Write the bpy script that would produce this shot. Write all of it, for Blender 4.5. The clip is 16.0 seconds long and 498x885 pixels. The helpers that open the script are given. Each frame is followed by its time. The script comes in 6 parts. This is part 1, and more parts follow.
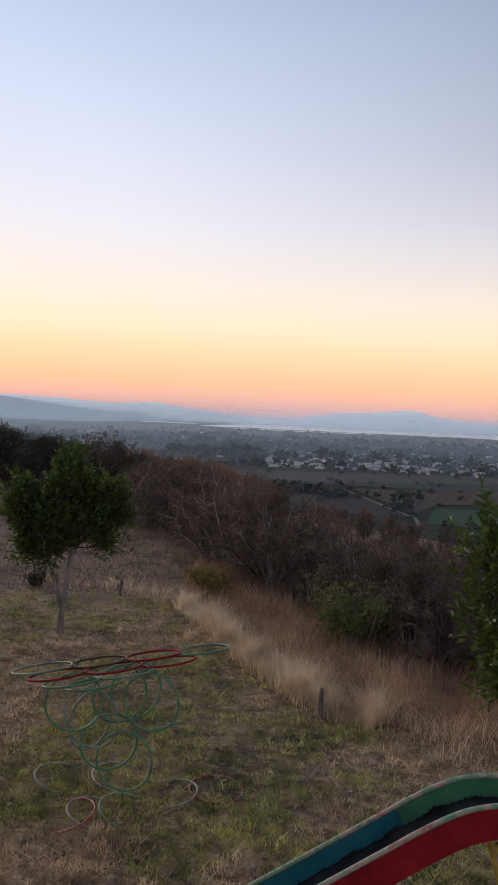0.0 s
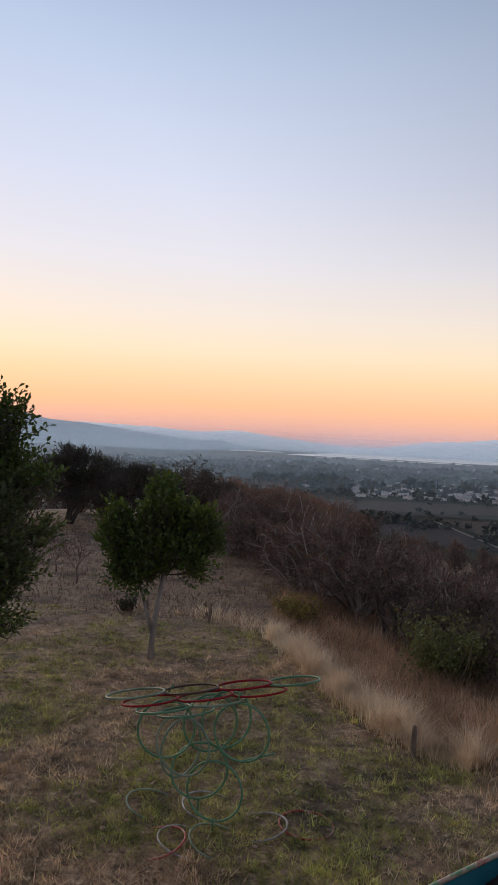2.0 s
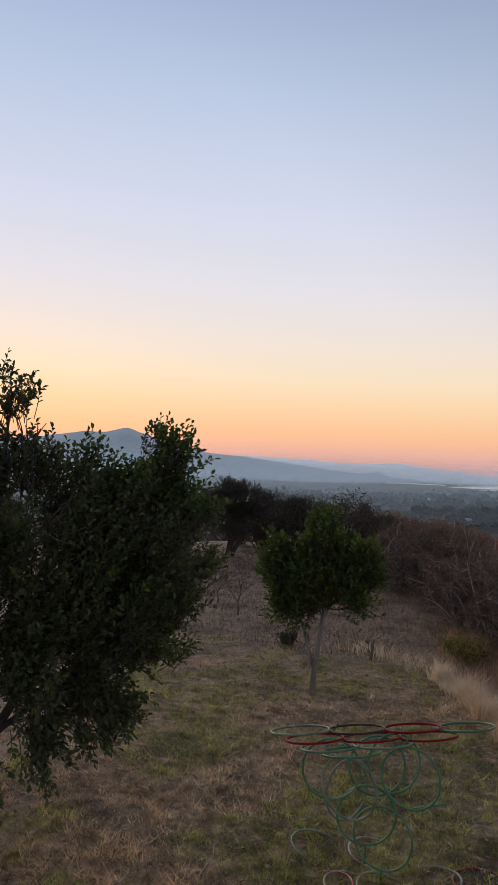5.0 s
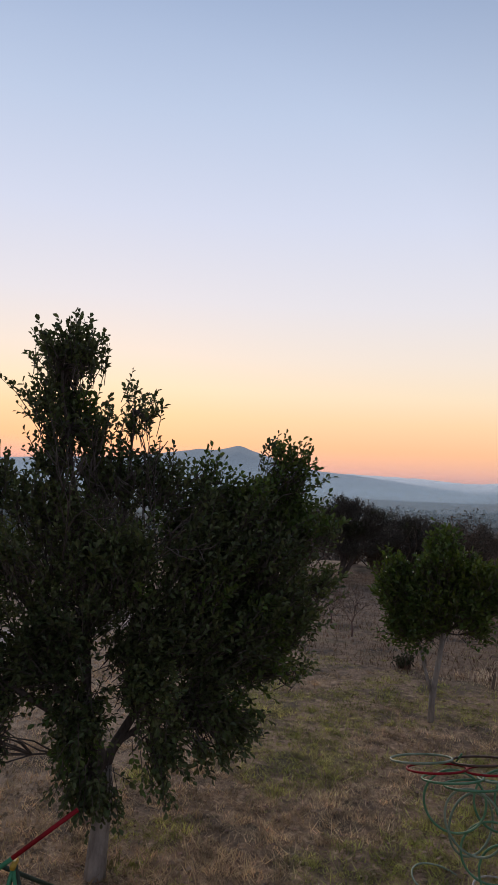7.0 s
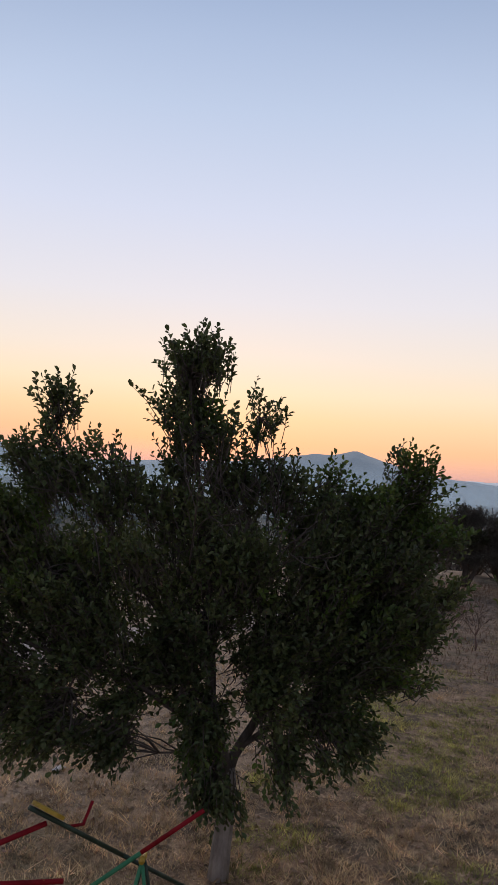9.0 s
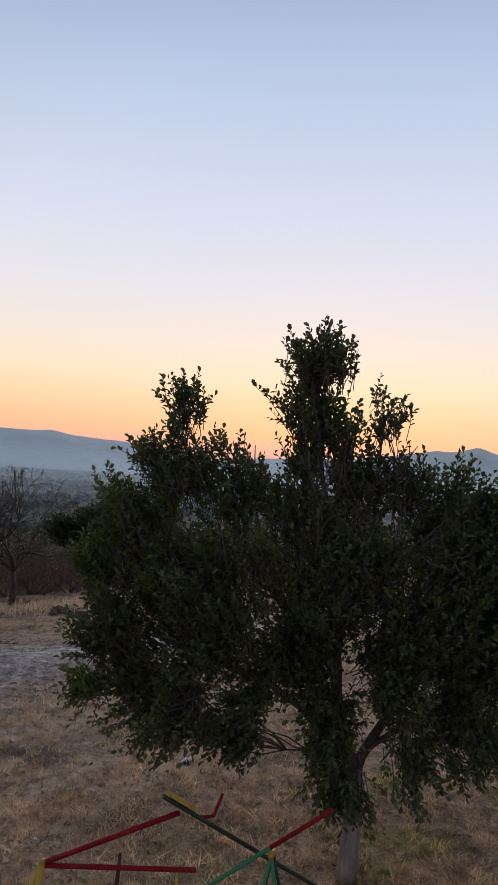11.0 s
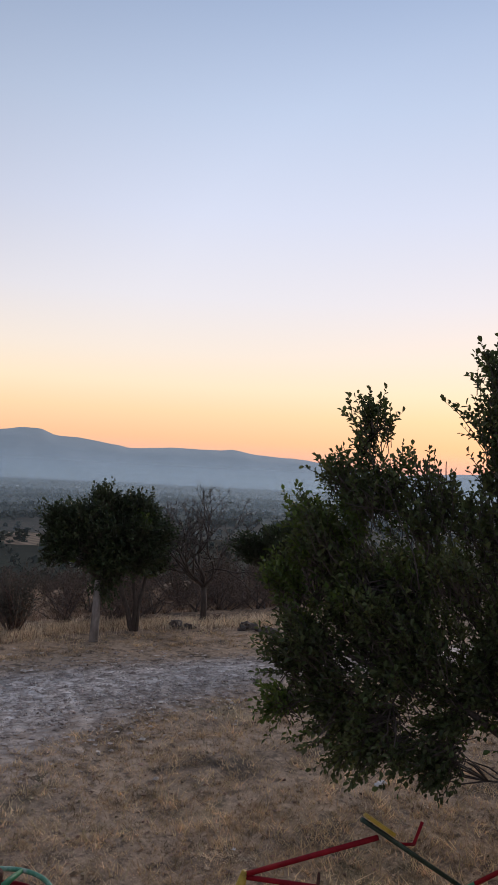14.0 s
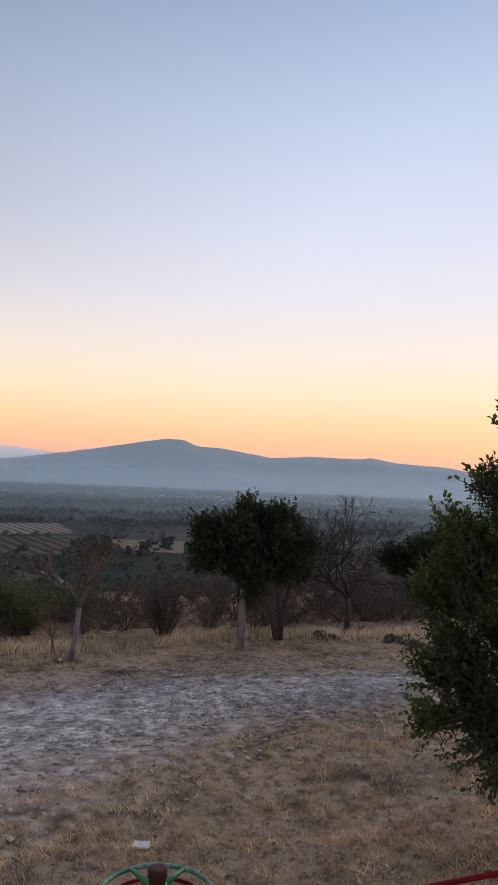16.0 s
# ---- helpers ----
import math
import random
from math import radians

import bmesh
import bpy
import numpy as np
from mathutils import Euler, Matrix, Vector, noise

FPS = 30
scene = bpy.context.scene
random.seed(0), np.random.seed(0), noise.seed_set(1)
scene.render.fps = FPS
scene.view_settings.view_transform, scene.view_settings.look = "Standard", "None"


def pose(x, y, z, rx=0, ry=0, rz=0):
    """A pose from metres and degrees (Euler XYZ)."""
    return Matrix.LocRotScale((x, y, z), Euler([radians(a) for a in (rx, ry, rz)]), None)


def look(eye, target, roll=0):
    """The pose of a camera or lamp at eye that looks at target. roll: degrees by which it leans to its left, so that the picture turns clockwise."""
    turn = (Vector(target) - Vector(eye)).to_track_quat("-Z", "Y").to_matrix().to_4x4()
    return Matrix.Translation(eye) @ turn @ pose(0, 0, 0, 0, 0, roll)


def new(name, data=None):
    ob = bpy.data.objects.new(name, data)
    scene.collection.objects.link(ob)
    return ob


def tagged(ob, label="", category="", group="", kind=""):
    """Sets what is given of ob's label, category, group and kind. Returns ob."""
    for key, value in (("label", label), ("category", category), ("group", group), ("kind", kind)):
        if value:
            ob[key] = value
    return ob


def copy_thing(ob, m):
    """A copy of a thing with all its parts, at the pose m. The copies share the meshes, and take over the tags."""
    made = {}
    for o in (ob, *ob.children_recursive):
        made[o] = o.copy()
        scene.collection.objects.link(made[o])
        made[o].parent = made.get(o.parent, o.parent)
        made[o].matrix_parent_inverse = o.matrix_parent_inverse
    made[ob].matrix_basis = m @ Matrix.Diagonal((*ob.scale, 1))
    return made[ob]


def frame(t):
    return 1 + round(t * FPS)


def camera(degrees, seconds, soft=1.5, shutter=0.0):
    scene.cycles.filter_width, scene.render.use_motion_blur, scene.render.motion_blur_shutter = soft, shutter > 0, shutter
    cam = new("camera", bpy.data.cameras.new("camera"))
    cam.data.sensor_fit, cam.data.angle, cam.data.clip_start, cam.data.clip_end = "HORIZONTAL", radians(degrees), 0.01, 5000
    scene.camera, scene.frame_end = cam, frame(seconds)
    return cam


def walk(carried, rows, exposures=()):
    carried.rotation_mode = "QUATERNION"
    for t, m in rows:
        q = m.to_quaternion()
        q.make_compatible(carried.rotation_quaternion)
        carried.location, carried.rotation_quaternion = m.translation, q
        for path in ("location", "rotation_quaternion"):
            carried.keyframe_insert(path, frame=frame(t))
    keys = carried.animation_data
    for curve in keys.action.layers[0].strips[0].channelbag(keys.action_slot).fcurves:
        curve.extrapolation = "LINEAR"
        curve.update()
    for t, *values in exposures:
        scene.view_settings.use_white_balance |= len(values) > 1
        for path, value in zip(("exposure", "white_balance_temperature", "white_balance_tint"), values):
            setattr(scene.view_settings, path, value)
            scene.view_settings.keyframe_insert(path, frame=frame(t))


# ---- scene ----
cam = camera(36.1, 16.0)
PATH = [
    (0, (-0.28, -0.195, 3.093), (-0.308, 1.804, 3.023), 2.6),
    (0.5, (-0.295, -0.197, 3.09), (-0.371, 1.801, 3.039), 2.8),
    (1, (-0.307, -0.214, 3.095), (-0.438, 1.782, 3.059), 2.8),
    (1.5, (-0.322, -0.213, 3.092), (-0.515, 1.777, 3.072), 2.9),
    (2, (-0.327, -0.214, 3.096), (-0.583, 1.769, 3.091), 2.8),
    (2.5, (-0.342, -0.22, 3.102), (-0.662, 1.754, 3.114), 2.8),
    (3, (-0.355, -0.208, 3.099), (-0.745, 1.753, 3.128), 2.8),
    (3.5, (-0.372, -0.217, 3.098), (-0.826, 1.73, 3.139), 3.0),
    (4, (-0.377, -0.198, 3.091), (-0.897, 1.732, 3.14), 2.8),
    (6.5, (-0.423, -0.171, 3.088), (-1.281, 1.634, 3.175), 2.7),
    (7, (-0.443, -0.183, 3.084), (-1.366, 1.588, 3.181), 3.0),
    (7.5, (-0.454, -0.182, 3.1), (-1.44, 1.555, 3.2), 3.2),
    (8, (-0.477, -0.202, 3.103), (-1.531, 1.495, 3.204), 3.4),
    (8.5, (-0.5, -0.206, 3.102), (-1.62, 1.448, 3.199), 3.8),
    (9, (-0.499, -0.222, 3.102), (-1.68, 1.39, 3.194), 3.8),
    (11.5, (-0.539, -0.256, 3.101), (-2.002, 1.106, 3.168), 3.4),
    (12, (-0.537, -0.259, 3.099), (-2.046, 1.053, 3.17), 3.2),
    (12.5, (-0.545, -0.282, 3.097), (-2.099, 0.975, 3.175), 3.2),
    (13, (-0.546, -0.293, 3.108), (-2.148, 0.902, 3.189), 3.1),
    (13.5, (-0.559, -0.311, 3.106), (-2.211, 0.812, 3.191), 3.1),
    (14, (-0.57, -0.323, 3.103), (-2.272, 0.725, 3.191), 2.9),
    (14.5, (-0.576, -0.337, 3.099), (-2.326, 0.627, 3.19), 3.0),
    (15, (-0.583, -0.36, 3.101), (-2.377, 0.518, 3.192), 2.9),
    (15.5, (-0.586, -0.378, 3.098), (-2.417, 0.421, 3.192), 3.0),
    (16, (-0.552, -0.398, 3.118), (-2.414, 0.326, 3.213), 2.5),
]
walk(cam, [(t, look(eye, target, roll)) for t, eye, target, roll in PATH], [(0, 0.16), (1.0, 0.12), (2.0, 0.06), (4.0, -0.05), (7, 0.0), (12, 0.04), (14, 0.08), (16, 0.1)])

# ---- light ----
world = bpy.data.worlds.new("evening_sky")
scene.world = world
world.use_nodes = True
wn, wl = world.node_tree.nodes, world.node_tree.links
wn.clear()
w_out = wn.new("ShaderNodeOutputWorld")
w_add = wn.new("ShaderNodeAddShader")
w_bg = wn.new("ShaderNodeBackground")
w_bg2 = wn.new("ShaderNodeBackground")
w_sky = wn.new("ShaderNodeTexSky")
SUN_AZ = 38.0  # degrees to the left of +y
w_sky.sky_type, w_sky.sun_disc = "NISHITA", False
w_sky.sun_elevation, w_sky.sun_rotation = radians(1.0), radians(-SUN_AZ)
w_bg2.inputs["Strength"].default_value = 0.015
w_tc = wn.new("ShaderNodeTexCoord")
w_sep = wn.new("ShaderNodeSeparateXYZ")
w_asin = wn.new("ShaderNodeMath")
w_asin.operation = "ARCSINE"
w_map = wn.new("ShaderNodeMapRange")
w_map.inputs[1].default_value, w_map.inputs[2].default_value = 0.0, math.pi / 2
w_ramp = wn.new("ShaderNodeValToRGB")


def srgb(r, g, b):
    return tuple(((c / 255 + 0.055) / 1.055) ** 2.4 if c > 10 else c / 3295 for c in (r, g, b)) + (1.0,)


SKY = [(0.0, srgb(222, 168, 164)), (1.0, srgb(240, 180, 162)), (2.6, srgb(250, 194, 154)), (4.6, srgb(251, 213, 172)), (6.5, srgb(249, 226, 196)),
       (9.0, srgb(242, 228, 216)), (13.0, srgb(229, 226, 233)), (19.0, srgb(212, 218, 238)), (26.0, srgb(190, 204, 230)),
       (34.0, srgb(160, 179, 212)), (50.0, srgb(160, 176, 206)), (90.0, srgb(148, 165, 196))]
el = w_ramp.color_ramp.elements
while len(el) < len(SKY):
    el.new(0.5)
for e, (deg, col) in zip(el, SKY):
    e.position = deg / 90
for e, (deg, col) in zip(el, SKY):
    e.position, e.color = deg / 90, col
# the glow weakens away from the point where the sun went down
w_dot = wn.new("ShaderNodeVectorMath")
w_dot.operation = "DOT_PRODUCT"
w_dot.inputs[1].default_value = (-math.sin(radians(SUN_AZ)), math.cos(radians(SUN_AZ)), 0.0)
w_fall = wn.new("ShaderNodeMapRange")
w_fall.interpolation_type = "SMOOTHSTEP"
for i, v in ((1, -1.0), (2, 0.6), (3, 0.3), (4, 1.0)):
    w_fall.inputs[i].default_value = v
w_cool = wn.new("ShaderNodeMixRGB")
w_cool.blend_type = "MIX"
w_cool.inputs["Color1"].default_value = srgb(160, 160, 180)
wl.new(w_tc.outputs["Generated"], w_sep.inputs[0])
wl.new(w_sep.outputs["Z"], w_asin.inputs[0])
wl.new(w_asin.outputs[0], w_map.inputs[0])
wl.new(w_map.outputs[0], w_ramp.inputs[0])
wl.new(w_tc.outputs["Generated"], w_dot.inputs[0])
wl.new(w_dot.outputs["Value"], w_fall.inputs[0])
wl.new(w_fall.outputs[0], w_cool.inputs["Fac"])
wl.new(w_ramp.outputs[0], w_cool.inputs["Color2"])
# higher up, the sky dims with the angle from the glow
w_dim = wn.new("ShaderNodeMapRange")
for i, v in ((1, 0.3), (2, 0.86), (3, 0.46), (4, 1.0)):
    w_dim.inputs[i].default_value = v
w_up = wn.new("ShaderNodeMapRange")
w_up.interpolation_type = "SMOOTHSTEP"
for i, v in ((1, 0.08), (2, 0.34), (3, 0.0), (4, 1.0)):
    w_up.inputs[i].default_value = v
w_mul = wn.new("ShaderNodeMixRGB")
w_mul.blend_type = "MULTIPLY"
wl.new(w_dot.outputs["Value"], w_dim.inputs[0])
wl.new(w_sep.outputs["Z"], w_up.inputs[0])
wl.new(w_up.outputs[0], w_mul.inputs["Fac"])
wl.new(w_cool.outputs[0], w_mul.inputs["Color1"])
wl.new(w_dim.outputs[0], w_mul.inputs["Color2"])
wl.new(w_mul.outputs[0], w_bg.inputs["Color"])
wl.new(w_sky.outputs[0], w_bg2.inputs["Color"])
wl.new(w_bg.outputs[0], w_add.inputs[0])
wl.new(w_bg2.outputs[0], w_add.inputs[1])
wl.new(w_add.outputs[0], w_out.inputs[0])

sun = new("sun", bpy.data.lights.new("sun", "SUN"))
sun.data.energy, sun.data.angle, sun.data.color = 0.9, radians(25), (1.0, 0.78, 0.6)
sun.matrix_world = look((-60 * math.sin(radians(SUN_AZ)), 60 * math.cos(radians(SUN_AZ)), 22), (0, 0, 0))


# ---- materials ----
def material(name, colors, scale=8.0, rough=0.85, metal=0.0, bump=0.3, bump_scale=60.0, per=None, spread=0.25, detail=6.0, trans=0.0, stretch=(1, 1, 1), clump=None):
    """Colours blended by a coarse and a fine noise; per: 'island' or 'object' adds a shade of its own to every piece."""
    m = bpy.data.materials.new(name)
    m.use_nodes = True
    nt = m.node_tree
    n, l = nt.nodes, nt.links
    b = n["Principled BSDF"]
    b.inputs["Roughness"].default_value, b.inputs["Metallic"].default_value = rough, metal
    tc = n.new("ShaderNodeTexCoord")
    mp = n.new("ShaderNodeMapping")
    mp.inputs["Scale"].default_value = stretch
    l.new(tc.outputs["Object"], mp.inputs[0])
    no = n.new("ShaderNodeTexNoise")
    no.inputs["Scale"].default_value, no.inputs["Detail"].default_value, no.inputs["Roughness"].default_value = scale, detail, 0.65
    l.new(mp.outputs[0], no.inputs["Vector"])
    ra = n.new("ShaderNodeValToRGB")
    e = ra.color_ramp.elements
    while len(e) < len(colors):
        e.new(0.5)
    for i, c in enumerate(colors):
        e[i].position = 0.3 + 0.4 * i / max(1, len(colors) - 1)
    for i, c in enumerate(colors):
        e[i].color = (*c, 1.0)
    l.new(no.outputs["Fac"], ra.inputs[0])
    col = ra.outputs[0]
    if per:
        if per == "island":
            src = n.new("ShaderNodeNewGeometry").outputs["Random Per Island"]
        else:
            src = n.new("ShaderNodeObjectInfo").outputs["Random"]
        mr = n.new("ShaderNodeMapRange")
        mr.inputs[3].default_value, mr.inputs[4].default_value = 1 - spread, 1 + spread
        l.new(src, mr.inputs[0])
        hs = n.new("ShaderNodeHueSaturation")
        l.new(mr.outputs[0], hs.inputs["Value"])
        mh = n.new("ShaderNodeMapRange")
        mh.inputs[3].default_value, mh.inputs[4].default_value = 0.5 - spread * 0.06, 0.5 + spread * 0.06
        wm = n.new("ShaderNodeMath")
        wm.operation = "FRACT"
        wm2 = n.new("ShaderNodeMath")
        wm2.operation = "MULTIPLY"
        wm2.inputs[1].default_value = 17.3
        l.new(src, wm2.inputs[0])
        l.new(wm2.outputs[0], wm.inputs[0])
        l.new(wm.outputs[0], mh.inputs[0])
        l.new(mh.outputs[0], hs.inputs["Hue"])
        l.new(col, hs.inputs["Color"])
        col = hs.outputs[0]
    if clump:
        # tufts of one tone: scale of the tufts, tone of the dullest and of the brightest
        cn = n.new("ShaderNodeTexNoise")
        cn.inputs["Scale"].default_value, cn.inputs["Detail"].default_value, cn.inputs["Roughness"].default_value = clump[0], 5.0, 0.6
        l.new(tc.outputs["Object"], cn.inputs["Vector"])
        cr = n.new("ShaderNodeMapRange")
        for i, v in ((1, 0.36), (2, 0.64), (3, clump[1]), (4, clump[2])):
            cr.inputs[i].default_value = v
        l.new(cn.outputs["Fac"], cr.inputs[0])
        cm = n.new("ShaderNodeMixRGB")
        cm.blend_type = "MULTIPLY"
        cm.inputs["Fac"].default_value = 1.0
        l.new(col, cm.inputs["Color1"])
        l.new(cr.outputs[0], cm.inputs["Color2"])
        col = cm.outputs[0]
    l.new(col, b.inputs["Base Color"])
    if bump:
        n2 = n.new("ShaderNodeTexNoise")
        n2.inputs["Scale"].default_value, n2.inputs["Detail"].default_value = bump_scale, 4.0
        l.new(mp.outputs[0], n2.inputs["Vector"])
        bp = n.new("ShaderNodeBump")
        bp.inputs["Strength"].default_value, bp.inputs["Distance"].default_value = bump, 0.02
        l.new(n2.outputs["Fac"], bp.inputs["Height"])
        l.new(bp.outputs[0], b.inputs["Normal"])
    if trans:
        tr = n.new("ShaderNodeBsdfTranslucent")
        mx = n.new("ShaderNodeMixShader")
        mx.inputs[0].default_value = trans
        l.new(col, tr.inputs[0])
        l.new(b.outputs[0], mx.inputs[1])
        l.new(tr.outputs[0], mx.inputs[2])
        l.new(mx.outputs[0], n["Material Output"].inputs[0])
    return m


M_LEAF = material("glossy_green_leaf", [(0.05, 0.084, 0.018), (0.088, 0.138, 0.028), (0.135, 0.19, 0.04)], 0.9, 0.46, bump=0, per="island", spread=0.35, trans=0.26)
M_LEAF_LIT = material("lit_yellow_green_leaf", [(0.05, 0.085, 0.014), (0.095, 0.14, 0.02), (0.14, 0.18, 0.03)], 1.2, 0.45, bump=0, per="island", spread=0.3, trans=0.3)
M_LEAF_DARK = material("dark_leaf", [(0.05, 0.072, 0.03), (0.09, 0.12, 0.045), (0.145, 0.178, 0.062)], 0.8, 0.48, bump=0, per="island", spread=0.45, trans=0.26)
M_LEAF_DEEP = material("deep_green_leaf", [(0.03, 0.046, 0.022), (0.052, 0.076, 0.032), (0.085, 0.115, 0.044)], 0.8, 0.5, bump=0, per="island", spread=0.4, trans=0.18)
M_LEAF_OLIVE = material("olive_leaf", [(0.035, 0.045, 0.022), (0.06, 0.068, 0.032), (0.085, 0.09, 0.04)], 1.0, 0.6, bump=0, per="island", spread=0.3, trans=0.25)
M_LEAF_YOUNG = material("light_olive_leaf", [(0.11, 0.125, 0.04), (0.18, 0.2, 0.065), (0.25, 0.26, 0.09)], 1.0, 0.6, bump=0, per="island", spread=0.3, trans=0.25)
M_LEAF_GOLD = material("golden_leaf", [(0.14, 0.12, 0.03), (0.24, 0.19, 0.045), (0.32, 0.24, 0.06)], 1.0, 0.6, bump=0, per="island", spread=0.3, trans=0.25)
M_LEAF_RUST = material("rust_dry_leaf", [(0.17, 0.09, 0.056), (0.29, 0.16, 0.098), (0.4, 0.23, 0.14)], 0.7, 0.8, bump=0, per="island", spread=0.35, trans=0.25)
M_MESQUITE = material("fine_grey_green_leaf", [(0.08, 0.076, 0.065), (0.13, 0.122, 0.104), (0.19, 0.176, 0.15)], 0.5, 0.8, bump=0, per="island", spread=0.4, trans=0.2)
M_BUSH = material("dull_brown_leaf", [(0.05, 0.04, 0.03), (0.085, 0.066, 0.048), (0.12, 0.095, 0.066)], 0.8, 0.8, bump=0, per="island", spread=0.35, trans=0.15)
M_LIME = material("limewashed_bark", [(0.13, 0.115, 0.105), (0.28, 0.262, 0.25), (0.45, 0.43, 0.415)], 9, 0.9, bump=0.6, bump_scale=30, stretch=(1, 1, 0.35))
M_BARK = material("grey_brown_bark", [(0.05, 0.042, 0.038), (0.09, 0.077, 0.07), (0.15, 0.13, 0.12)], 12, 0.9, bump=0.7, bump_scale=40, stretch=(1, 1, 0.3))
M_TWIG = material("bare_twig", [(0.1, 0.069, 0.055), (0.19, 0.134, 0.108), (0.31, 0.235, 0.195)], 1.1, 0.9, bump=0, per="island", spread=0.4)
M_TWIG_PALE = material("pale_branch", [(0.3, 0.27, 0.255), (0.5, 0.46, 0.43)], 2.0, 0.9, bump=0, per="island", spread=0.3)
M_GRASS_DRY = material("short_dry_grass", [(0.42, 0.29, 0.16), (0.76, 0.56, 0.34), (0.9, 0.73, 0.49)], 0.9, 0.9, bump=0, per="island", spread=0.3, trans=0.22, clump=(4.0, 0.32, 1.4))
M_GRASS_STRAW = material("bleached_short_grass", [(0.46, 0.34, 0.215), (0.74, 0.575, 0.39), (0.84, 0.72, 0.54)], 0.7, 0.9, bump=0, per="island", spread=0.3, trans=0.25, clump=(2.2, 0.34, 1.45))
M_GRASS_GREEN = material("short_green_grass", [(0.25, 0.262, 0.065), (0.47, 0.46, 0.13), (0.76, 0.66, 0.25)], 0.9, 0.85, bump=0, per="island", spread=0.3, trans=0.25, clump=(5.0, 0.34, 1.45))
M_GRASS_PALE = material("pale_tall_grass", [(0.56, 0.43, 0.3), (0.84, 0.69, 0.5), (0.95, 0.84, 0.66)], 0.6, 0.9, bump=0, per="island", spread=0.2, trans=0.5, clump=(2.6, 0.78, 1.15))
M_GRASS_RED = material("reddish_tall_grass", [(0.3, 0.175, 0.105), (0.54, 0.34, 0.21), (0.8, 0.58, 0.4)], 0.6, 0.9, bump=0, per="island", spread=0.25, trans=0.35, clump=(1.7, 0.4, 1.25))
M_GRASS_BROWN = material("dull_brown_grass", [(0.12, 0.072, 0.044), (0.22, 0.138, 0.085), (0.34, 0.225, 0.145)], 0.5, 0.9, bump=0, per="island", spread=0.3, trans=0.2)
M_GREEN = material("green_enamel", [(0.04, 0.19, 0.095), (0.065, 0.27, 0.14), (0.1, 0.33, 0.19)], 5, 0.42, bump=0.15, bump_scale=90)
M_GREEN_PALE = material("worn_green_enamel", [(0.04, 0.2, 0.1), (0.12, 0.36, 0.24), (0.55, 0.62, 0.55)], 14, 0.45, bump=0.2, bump_scale=90)
M_HOOP = material("weathered_green_enamel", [(0.06, 0.17, 0.09), (0.1, 0.26, 0.14), (0.18, 0.35, 0.21)], 5, 0.45, bump=0.15, bump_scale=90)
M_HOOP_PALE = material("chalky_green_enamel", [(0.1, 0.17, 0.11), (0.2, 0.28, 0.2), (0.36, 0.42, 0.34)], 6, 0.5, bump=0.15, bump_scale=90)
M_DGREEN = material("dark_green_beam", [(0.01, 0.022, 0.016), (0.022, 0.05, 0.034), (0.05, 0.09, 0.065)], 7, 0.5, bump=0.2, bump_scale=90)
M_RED = material("red_enamel", [(0.16, 0.006, 0.011), (0.28, 0.01, 0.02), (0.36, 0.018, 0.026)], 6, 0.6, bump=0.15, bump_scale=90)
M_RED_WORN = material("worn_red_enamel", [(0.22, 0.02, 0.02), (0.42, 0.06, 0.05), (0.55, 0.45, 0.4)], 14, 0.5, bump=0.2, bump_scale=90)
M_BLACK = material("dark_rusty_steel", [(0.03, 0.022, 0.02), (0.07, 0.045, 0.035), (0.12, 0.07, 0.05)], 11, 0.55, metal=0.2, bump=0.25, bump_scale=80)
M_WHITE = material("chipped_white_enamel", [(0.14, 0.11, 0.09), (0.34, 0.32, 0.3), (0.6, 0.59, 0.57)], 12, 0.5, bump=0.2, bump_scale=80)
M_YELLOW = material("yellow_enamel", [(0.3, 0.19, 0.03), (0.55, 0.38, 0.05), (0.62, 0.47, 0.12)], 13, 0.5, bump=0.2, bump_scale=80)
M_BLUE = material("teal_enamel", [(0.012, 0.12, 0.17), (0.02, 0.19, 0.25), (0.04, 0.23, 0.3)], 5, 0.45, bump=0.15, bump_scale=60)
M_CHIPPED = material("chipped_rail_paint", [(0.3, 0.05, 0.035), (0.5, 0.4, 0.32), (0.12, 0.32, 0.18), (0.6, 0.52, 0.42)], 9, 0.6, bump=0.4, bump_scale=70)
M_CHUTE = material("worn_chute_steel", [(0.02, 0.025, 0.03), (0.045, 0.05, 0.055), (0.1, 0.1, 0.1)], 7, 0.4, metal=0.5, bump=0.2, bump_scale=60)
M_RUST = material("rusty_iron", [(0.05, 0.022, 0.018), (0.1, 0.042, 0.032), (0.15, 0.07, 0.05)], 20, 0.75, metal=0.3, bump=0.5, bump_scale=60)
M_ROCK = material("dark_basalt", [(0.06, 0.052, 0.048), (0.12, 0.105, 0.098), (0.2, 0.175, 0.16)], 7, 0.95, bump=0.8, bump_scale=25)
M_STONE = material("pale_gravel", [(0.3, 0.24, 0.2), (0.52, 0.45, 0.4), (0.8, 0.74, 0.68)], 6, 0.95, bump=0.4, bump_scale=90, per="island", spread=0.3)
M_CLOD = material("earth_clod", [(0.16, 0.11, 0.075), (0.3, 0.21, 0.145), (0.52, 0.39, 0.28)], 3, 0.95, bump=0, per="island", spread=0.5)
M_PAPER = material("white_foam", [(0.72, 0.72, 0.72), (0.82, 0.82, 0.83)], 9, 0.7, bump=0.3, bump_scale=40)
M_WOOD = material("weathered_post_wood", [(0.08, 0.065, 0.05), (0.16, 0.13, 0.105), (0.25, 0.21, 0.17)], 20, 0.9, bump=0.6, bump_scale=50, stretch=(1, 1, 0.15))
